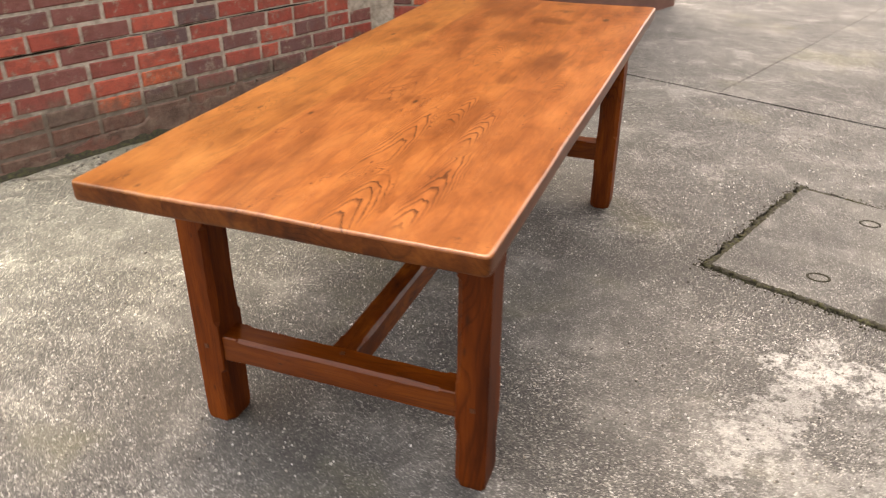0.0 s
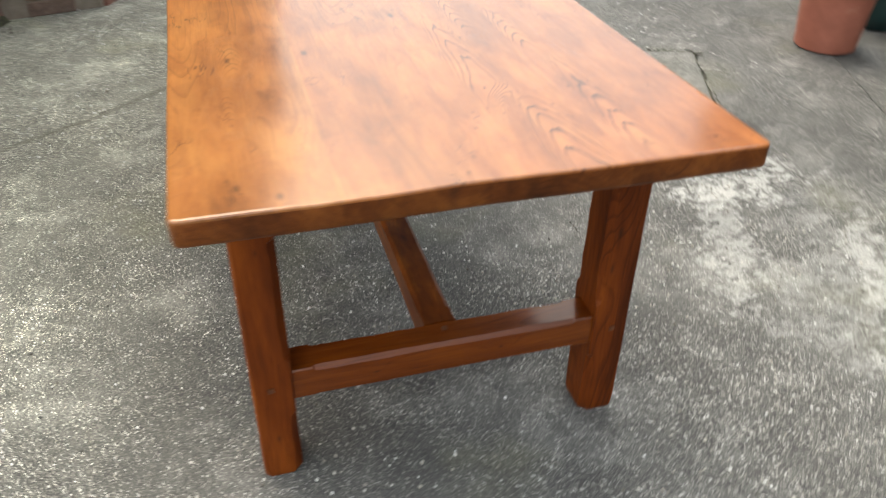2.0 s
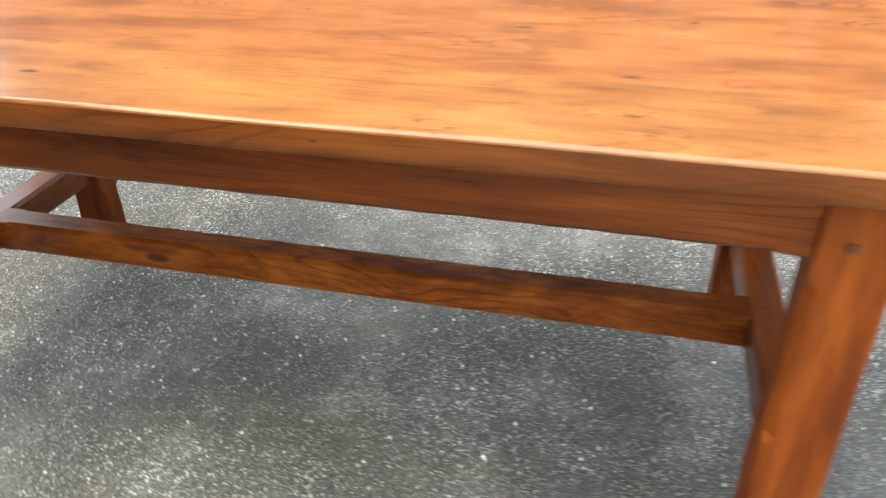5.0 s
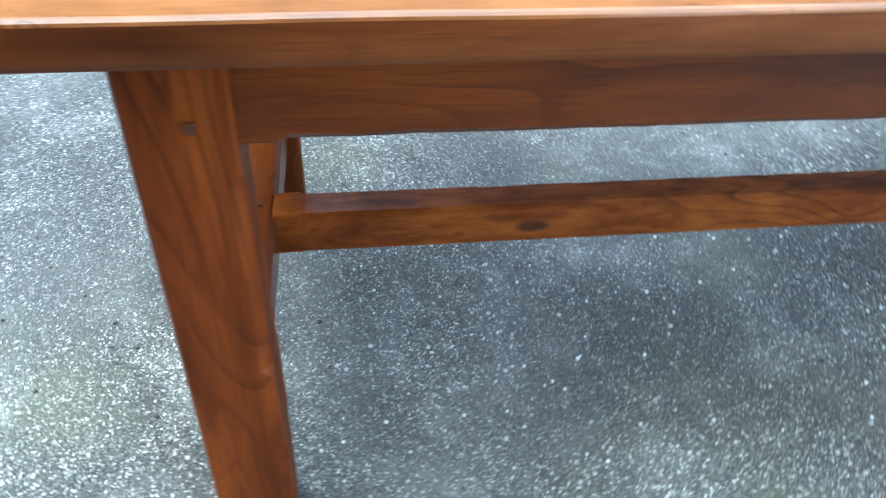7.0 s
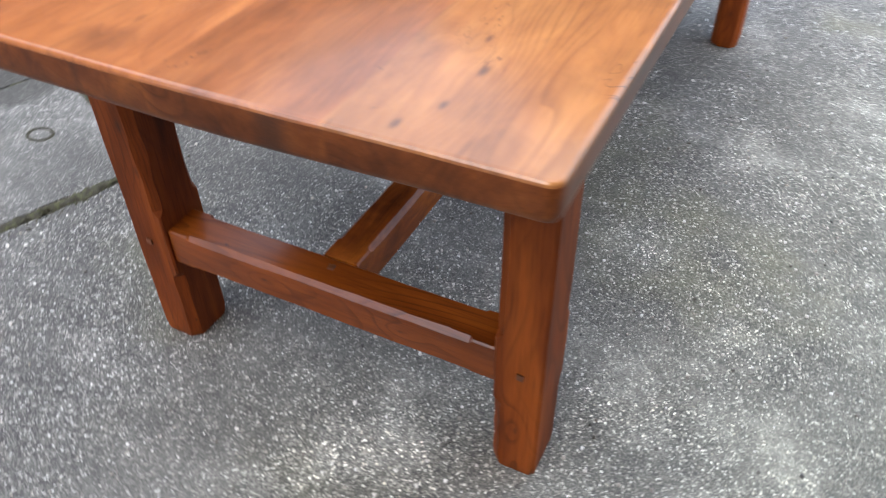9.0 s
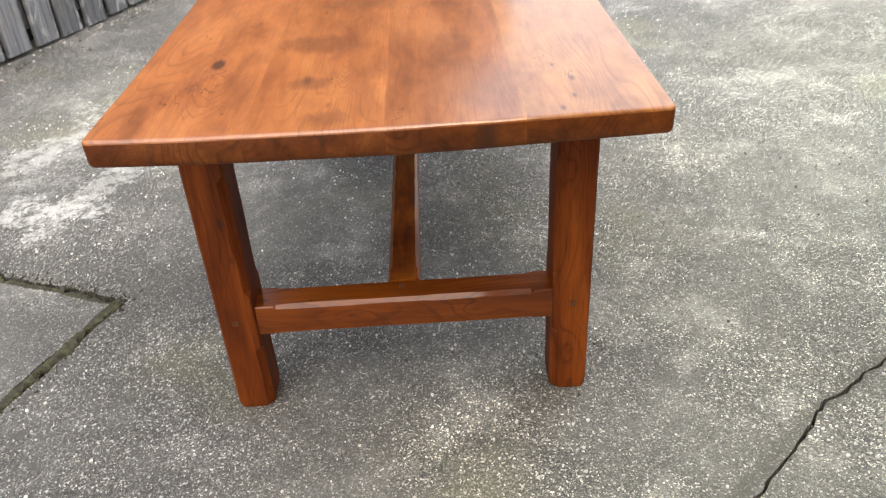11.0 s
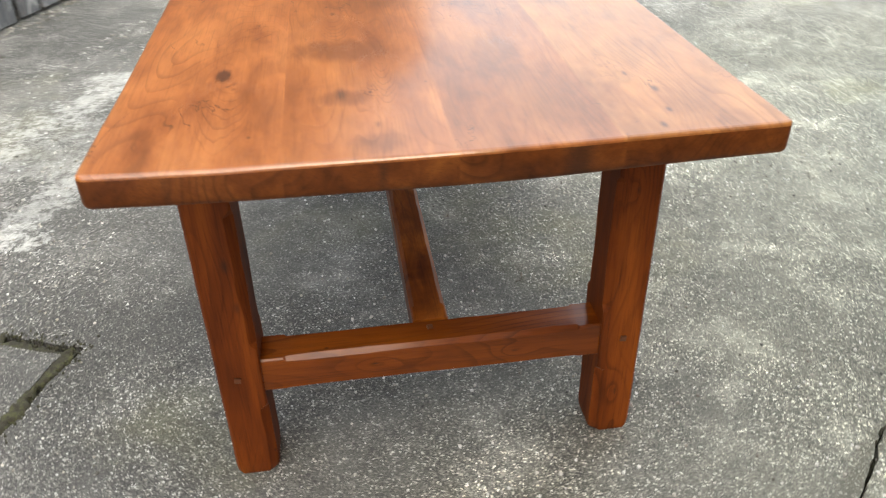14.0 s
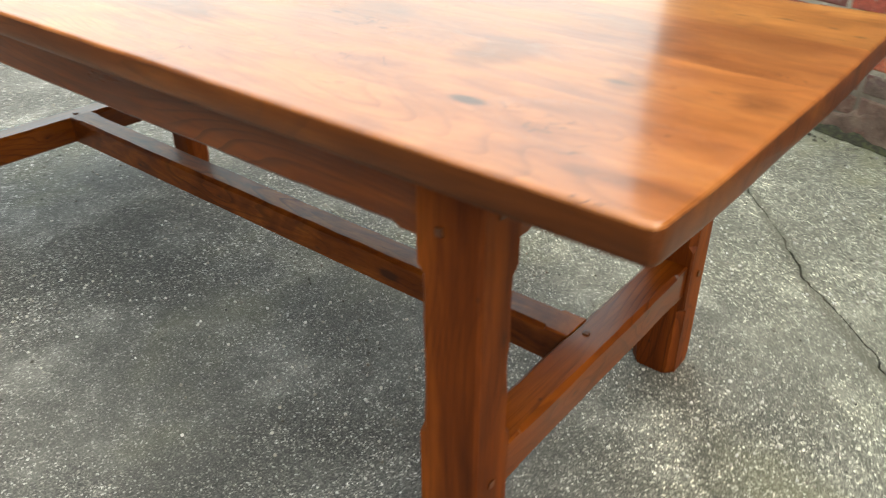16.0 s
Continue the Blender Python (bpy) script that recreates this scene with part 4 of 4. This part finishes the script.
for z in (0.35, 0.95, 1.55):
    bm = ring_loft([[(x, 0.019, z - 0.035), (x, 0.053, z - 0.035), (x, 0.053, z + 0.035), (x, 0.019, z + 0.035)] for x in (-26.4 * PITCH, 24 * PITCH)])
    part("rail", bm, board_mat, fence)
for i in range(-26, 25, 10):
    x = i * PITCH + 0.06
    bm = ring_loft([[(x, 0.080, z), (x + 0.09, 0.080, z), (x + 0.09, 0.165, z), (x, 0.165, z)] for z in (-0.03, 1.85)])
    part("post", bm, board_mat, fence)

# ---- pots by the fence ----
pot = tagged(new("plant_pot"), "large terracotta plant pot standing on the concrete", "plant pot")
pot.location = (2.925, 2.125, 0.002)
part("body", turned([(0.132, 0.0), (0.140, 0.006), (0.150, 0.12), (0.162, 0.25), (0.166, 0.285), (0.182, 0.290), (0.184, 0.335), (0.178, 0.342), (0.166, 0.336), (0.160, 0.29)]), terracotta, pot, smooth=40)
part("compost", turned([(0.150, 0.285), (0.161, 0.300), (0.08, 0.312), (0.01, 0.306)], 20), compost, pot, "dark dry compost", smooth=40)
pot = tagged(new("plant_pot"), "dark green glazed plant pot beside the terracotta one", "plant pot")
pot.location = (3.415, 2.36, 0.002)
part("body", turned([(0.140, 0.0), (0.150, 0.008), (0.172, 0.10), (0.185, 0.22), (0.186, 0.30), (0.200, 0.31), (0.202, 0.335), (0.190, 0.34), (0.176, 0.30)]), green_glaze, pot, smooth=40)
part("compost", turned([(0.170, 0.285), (0.178, 0.298), (0.08, 0.308), (0.01, 0.303)], 20), compost, pot, "dark dry compost", smooth=40)

# ---- the parked car at the far end of the drive ----
k = Nodes("black_paint")
car_paint = k.done(k.ramp(k.noise(k.local(), 3.0), (0.3, (0.008, 0.008, 0.009)), (0.7, (0.012, 0.012, 0.014))), 0.25, coat=1.0, coat_rough=0.06)
k = Nodes("dark_glass")
car_glass = k.done(k.ramp(k.noise(k.local(), 2.0), (0.3, (0.010, 0.012, 0.012)), (0.7, (0.016, 0.018, 0.018))), 0.06)
k = Nodes("alloy")
alloy = k.done(k.ramp(k.noise(k.local(), 50.0), (0.3, (0.05, 0.05, 0.052)), (0.7, (0.09, 0.09, 0.092))), 0.35)
k.bsdf.inputs["Metallic"].default_value = 0.9


def wheel(parent, x, y):
    """A road wheel: tyre with rounded shoulders, and a dished rim with spokes."""
    hub = new("wheel")
    hub.parent = parent
    hub.matrix_basis = Matrix.Translation((x, y, 0.300)) @ Matrix.Rotation(radians(90), 4, "X")
    part("tyre", turned([(0.200, -0.085), (0.240, -0.098), (0.280, -0.095), (0.297, -0.075), (0.300, -0.03), (0.300, 0.03), (0.297, 0.075), (0.280, 0.095), (0.240, 0.098), (0.200, 0.085)], 40), tyre_rubber, hub, smooth=35)
    side = -1 if y > 0 else 1
    bm = turned([(0.202, 0.080 * side), (0.205, 0.094 * side), (0.190, 0.090 * side), (0.182, 0.060 * side)], 32)
    for i in range(5):
        a = 2 * math.pi * i / 5
        d, n = Vector((math.cos(a), math.sin(a), 0)), Vector((-math.sin(a), math.cos(a), 0))
        vs = []
        for rr, ww in ((0.02, 0.030), (0.188, 0.020)):
            for sy in (-1, 1):
                for z in (0.062, 0.086):
                    vs.append(bm.verts.new(d * rr + n * ww * sy + Vector((0, 0, z * side))))
        for f in ((0, 1, 3, 2), (4, 6, 7, 5), (0, 4, 5, 1), (2, 3, 7, 6), (0, 2, 6, 4), (1, 5, 7, 3)):
            bm.faces.new([vs[j] for j in f])
    bmesh.ops.recalc_face_normals(bm, faces=bm.faces)
    part("rim", bm, alloy, hub, smooth=30)


car = tagged(new("car"), "black parked hatchback at the end of the drive", "car")
sections = [(-2.00, 0.66, 0.38, 0.80, 0.90, 0.55), (-1.93, 0.78, 0.27, 0.92, 1.10, 0.58), (-1.62, 0.83, 0.23, 0.96, 1.38, 0.57), (-0.90, 0.85, 0.20, 0.95, 1.46, 0.59),
            (-0.10, 0.85, 0.20, 0.94, 1.45, 0.59), (0.45, 0.85, 0.20, 0.93, 1.33, 0.58), (1.02, 0.85, 0.20, 0.90, 0.98, 0.70), (1.55, 0.83, 0.22, 0.82, 0.87, 0.68), (1.88, 0.76, 0.27, 0.70, 0.74, 0.60), (2.00, 0.62, 0.34, 0.56, 0.60, 0.50)]
rings = []
for x, w, z0, zb, zt, wr in sections:
    half = [(w * 0.86, z0), (w * 0.97, z0 + 0.06), (w, z0 + 0.25), (w * 0.985, zb), (wr * 1.12, zb + (zt - zb) * 0.55), (wr, zt - 0.02), (wr * 0.6, zt + 0.01)]
    rings.append([(x, y, z) for y, z in half] + [(x, -y, z) for y, z in half[::-1]])
part("body", ring_loft(rings), car_paint, car, smooth=40)
for sy in (-1, 1):
    bm = bmesh.new()
    for x0, x1, r0, r1 in ((-1.45, -0.55, -1.40, -0.55), (-0.48, 0.62, -0.48, 0.32)):
        vs = [bm.verts.new((x, sy * y, z)) for x, y, z in ((x0, 0.812, 1.01), (x1, 0.812, 0.995), (r1, 0.66, 1.30), (r0, 0.66, 1.32))]
        bm.faces.new(vs)
    bmesh.ops.solidify(bm, geom=bm.faces[:], thickness=0.02)
    part("side_window", bm, car_glass, car)
for x in (-1.25, 1.25):
    for y in (-0.75, 0.75):
        wheel(car, x, y)
car.matrix_world = pose(-5.66, -4.50, -0.006, 0, 0, 149)

# ---- moss and grit along the feet of wall and fence ----
def strip(name, line, width, height, material, label, category, seed):
    """A low uneven bank along a foot line."""
    bm = bmesh.new()
    rows = []
    for i, (q, side) in enumerate(line):
        w = width * (0.55 + 0.9 * abs(noise.noise(Vector((i * 0.23, seed, 0)))) + 0.25 * noise.noise(Vector((i * 0.9, seed, 3))))
        h = height * (0.5 + 0.9 * abs(noise.noise(Vector((i * 0.31, seed, 7)))))
        row = []
        for f, g in ((0.0, 1.0), (0.25, 0.8), (0.5, 0.5), (0.75, 0.22), (1.0, -0.06)):
            p = q + side * w * f
            row.append(bm.verts.new((p.x, p.y, 0.002 + h * g * (1 + 0.35 * noise.noise(Vector((p.x * 40, p.y * 40, seed)))))))
        rows.append(row)
    for a, b in zip(rows, rows[1:]):
        for j in range(4):
            bm.faces.new((a[j], a[j + 1], b[j + 1], b[j]))
    bmesh.ops.recalc_face_normals(bm, faces=bm.faces)
    return tagged(link(name, bm, material, smooth=60), label, category, kind="stuff")


strip("moss", [(plan(U0 + 0.03 * i, -0.004), ACROSS) for i in range(87)], 0.045, 0.045, moss_mat, "dark damp moss along the foot of the wall", "moss", 1.0)


def lid_moss(a, b, width, seed):
    """Moss and packed dirt in the gap beside one edge of the lid."""
    way = (b - a).normalized()
    a, b = a - way * 0.03, b + way * 0.03
    out = Vector((-way.y, way.x))
    n = int((b - a).length / 0.006)
    bm = bmesh.new()
    rows = []
    for i in range(n + 1):
        q = a + way * ((b - a).length * i / n)
        w0 = width * (0.6 + 0.35 * noise.noise(Vector((q.x * 14, q.y * 14, seed))) + 0.7 * noise.noise(Vector((q.x * 70, q.y * 70, seed))))
        row = []
        for f in (-0.35, 0.0, 0.3, 0.6, 0.85, 1.0):
            p = q + out * (f * max(w0, 0.004) if f > 0 else f * 0.03)
            h = 0.0035 + 0.006 * noise.noise(Vector((p.x * 60, p.y * 60, seed))) + 0.004 * noise.noise(Vector((p.x * 190, p.y * 190, seed))) - 0.012 * max(0.0, f - 0.8) / 0.2 - (0.012 if f < 0 else 0.0)
            row.append(bm.verts.new((p.x, p.y, h)))
        rows.append(row)
    for r0, r1 in zip(rows, rows[1:]):
        for j in range(5):
            bm.faces.new((r0[j], r0[j + 1], r1[j + 1], r1[j]))
    bmesh.ops.recalc_face_normals(bm, faces=bm.faces)
    return tagged(link("moss", bm, moss_mat, smooth=70), "green moss in the gap round the inspection cover", "moss", kind="stuff")


for n, (a, b, wide) in enumerate(((inner_lid[0], inner_lid[1], 0.046), (inner_lid[1], inner_lid[2], 0.014), (inner_lid[2], inner_lid[3], 0.010), (inner_lid[3], inner_lid[0], 0.040))):
    lid_moss(a, b, wide, 3.0 + n)


def stones(name, places, material, label, seed, lo=0.004, hi=0.012):
    """Loose grit: small irregular lumps lying on the concrete."""
    rng = random.Random(seed)
    verts, faces = [], []
    for x, y in places:
        r = rng.uniform(lo, hi)
        base = len(verts)
        n = 5
        a0 = rng.uniform(0, 6.28)
        verts.append((x, y, 0.002 + r * rng.uniform(0.7, 1.1)))
        for i in range(n):
            a = a0 + 6.283 * i / n
            k2 = rng.uniform(0.7, 1.2) * r
            verts.append((x + math.cos(a) * k2, y + math.sin(a) * k2, 0.002 + r * rng.uniform(0.25, 0.5)))
        for i in range(n):
            a = a0 + 6.283 * (i + 0.3) / n
            verts.append((x + math.cos(a) * r * 0.9, y + math.sin(a) * r * 0.9, -0.001))
        for i in range(n):
            j = (i + 1) % n
            faces += [(base, base + 1 + i, base + 1 + j), (base + 1 + i, base + 1 + n + i, base + 1 + n + j, base + 1 + j)]
    me = bpy.data.meshes.new(name)
    me.from_pydata(verts, [], faces)
    me.materials.append(material)
    return tagged(new(name, me), label, "gravel", kind="stuff")


k = Nodes("grit")
grit_mat = k.done(k.ramp(k.island(), (0.0, (0.07, 0.062, 0.05)), (0.5, (0.20, 0.185, 0.155)), (1.0, (0.50, 0.48, 0.43))), 0.85)
rng = random.Random(11)
places = []
for i in range(900):
    u = fu + rng.uniform(-5.0, 4.4)
    q = plan(u, fv - abs(rng.gauss(0.0, 0.10)) - 0.01)
    places.append((q.x, q.y))
stones("grit", places, grit_mat, "pale loose grit along the foot of the fence", 3, 0.003, 0.009)
places = [tuple(plan(rng.uniform(U0, 2.2), 0.05 + abs(rng.gauss(0, 0.06)))) for i in range(140)]
stones("grit", places, grit_mat, "loose grit along the foot of the wall", 4, 0.003, 0.008)

# crumbs of moss and dirt beside the lid
places = []
for a, b, wide, count in ((inner_lid[0], inner_lid[1], 0.016, 260), (inner_lid[3], inner_lid[0], 0.020, 420), (inner_lid[1], inner_lid[2], 0.009, 70), (inner_lid[2], inner_lid[3], 0.009, 40)):
    way = (b - a).normalized()
    for i in range(count):
        q = a + way * rng.uniform(-0.05, (b - a).length + 0.05) + Vector((-way.y, way.x)) * rng.gauss(0.026, wide)
        places.append((q.x, q.y))
stones("moss_crumbs", places, moss_mat, "crumbs of moss and dirt round the inspection cover", 17, 0.0012, 0.0040)

# pebbles standing proud of the worn concrete
k = Nodes("flint")
flint = k.done(k.ramp(k.island(), (0.0, (0.06, 0.058, 0.055)), (0.22, (0.20, 0.18, 0.15)), (0.45, (0.46, 0.42, 0.36)), (0.75, (0.70, 0.68, 0.63)), (1.0, (0.86, 0.85, 0.82))), 0.45)
rng = random.Random(29)
places = []
while len(places) < 4500:
    x, y = rng.uniform(-1.4, 2.5), rng.uniform(-1.4, 3.7)
    u, v = to_yard(x, y)
    a, b = (Vector((x, y)) - LID[0]).dot(e1), (Vector((x, y)) - LID[0]).dot(e2)
    if v < 0.12 or v > 4.0 or u > uc - 0.03 or (-0.02 < a < 0.99 and -0.02 < b < 0.73) or noise.noise(Vector((x * 1.6, y * 1.6, 5.0))) < rng.uniform(-0.45, 0.25):
        continue
    places.append((x, y))
stones("pebbles", places, flint, "pale pebbles worn proud in the concrete", 8, 0.0014, 0.0044)

# rough cement daubed over the lowest courses, with a ragged upper edge
k = Nodes("daubed_cement")
p = k.place()
daub = k.ramp(k.noise(p, 11.0, 6.0, 0.7), (0.32, (0.085, 0.050, 0.038)), (0.5, (0.165, 0.105, 0.080)), (0.62, (0.22, 0.15, 0.115)), (0.78, (0.30, 0.21, 0.165)))
daub = k.mix(k.range(k.noise(p, 45.0, 5.0, 0.7), 0.5, 0.68, 0.0, 0.5), daub, (0.10, 0.075, 0.058))
daub = k.mix(k.range(k.noise(k.vec("ADD", p, (4.0, 0.0, 2.0)), 4.0, 5.0, 0.7), 0.5, 0.62, 0.0, 0.45), daub, (0.26, 0.085, 0.06))
daub_mat = k.done(daub, 0.95, k.noise(p, 60.0, 6.0, 0.7), 0.9, 0.008)
bm = bmesh.new()
rows = []
for i in range(170):
    u = U0 + (U1 - U0) * i / 169
    tall = 0.045 + 0.085 * u + 0.05 * noise.noise(Vector((u * 3.1, 1.0, 8.0))) + 0.03 * noise.noise(Vector((u * 11, 4.0, 8.0))) + 0.02 * noise.noise(Vector((u * 40, 4.0, 3.0)))
    tall = max(0.03, tall)
    row = []
    for j in range(13):
        f = j / 12
        z = tall * f
        thick = 0.0030 + 0.0040 * noise.noise(Vector((u * 14, z * 14, 2.0))) + 0.002 * noise.noise(Vector((u * 60, z * 60, 2.0))) + 0.004 * (1 - f)
        row.append(bm.verts.new(yard(u, thick if j < 12 else -0.004, z - 0.005)))
    rows.append(row)
for a, b in zip(rows, rows[1:]):
    for j in range(12):
        bm.faces.new((a[j], b[j], b[j + 1], a[j + 1]))
bmesh.ops.recalc_face_normals(bm, faces=bm.faces)
part("daubed_cement", bm, daub_mat, house, "rough brown cement daubed over the lowest courses", smooth=50)

# a bed joint of the wall that has weathered out to a dark slit
bm = bmesh.new()
rows = []
for i in range(150):
    u = U0 + (U1 - U0) * i / 149
    thick = 0.0042 * max(0.12, 0.5 + 1.6 * noise.noise(Vector((u * 2.3, 0, 3))) + 0.6 * noise.noise(Vector((u * 14, 0, 5))))
    mid_z = 6 * COURSE - 0.0105 + 0.004 * noise.noise(Vector((u * 6, 2, 1)))
    rows.append([bm.verts.new(yard(u, -0.0035, mid_z + d * thick)) for d in (-1, 1)])
for a, b in zip(rows, rows[1:]):
    bm.faces.new((a[0], b[0], b[1], a[1]))
bmesh.ops.solidify(bm, geom=bm.faces[:], thickness=0.002)
part("weathered_joint", bm, soil, house, "dark weathered slit in the mortar")

# ---- bricks of the wall ----
brick_run(plan(U0, 0.0), AZ, U1 - U0 - 0.005, 11, house, 21, first=0.0)
brick_run(step_foot, STEP_AZ, 0.46, 11, house, 22, first=0.12)
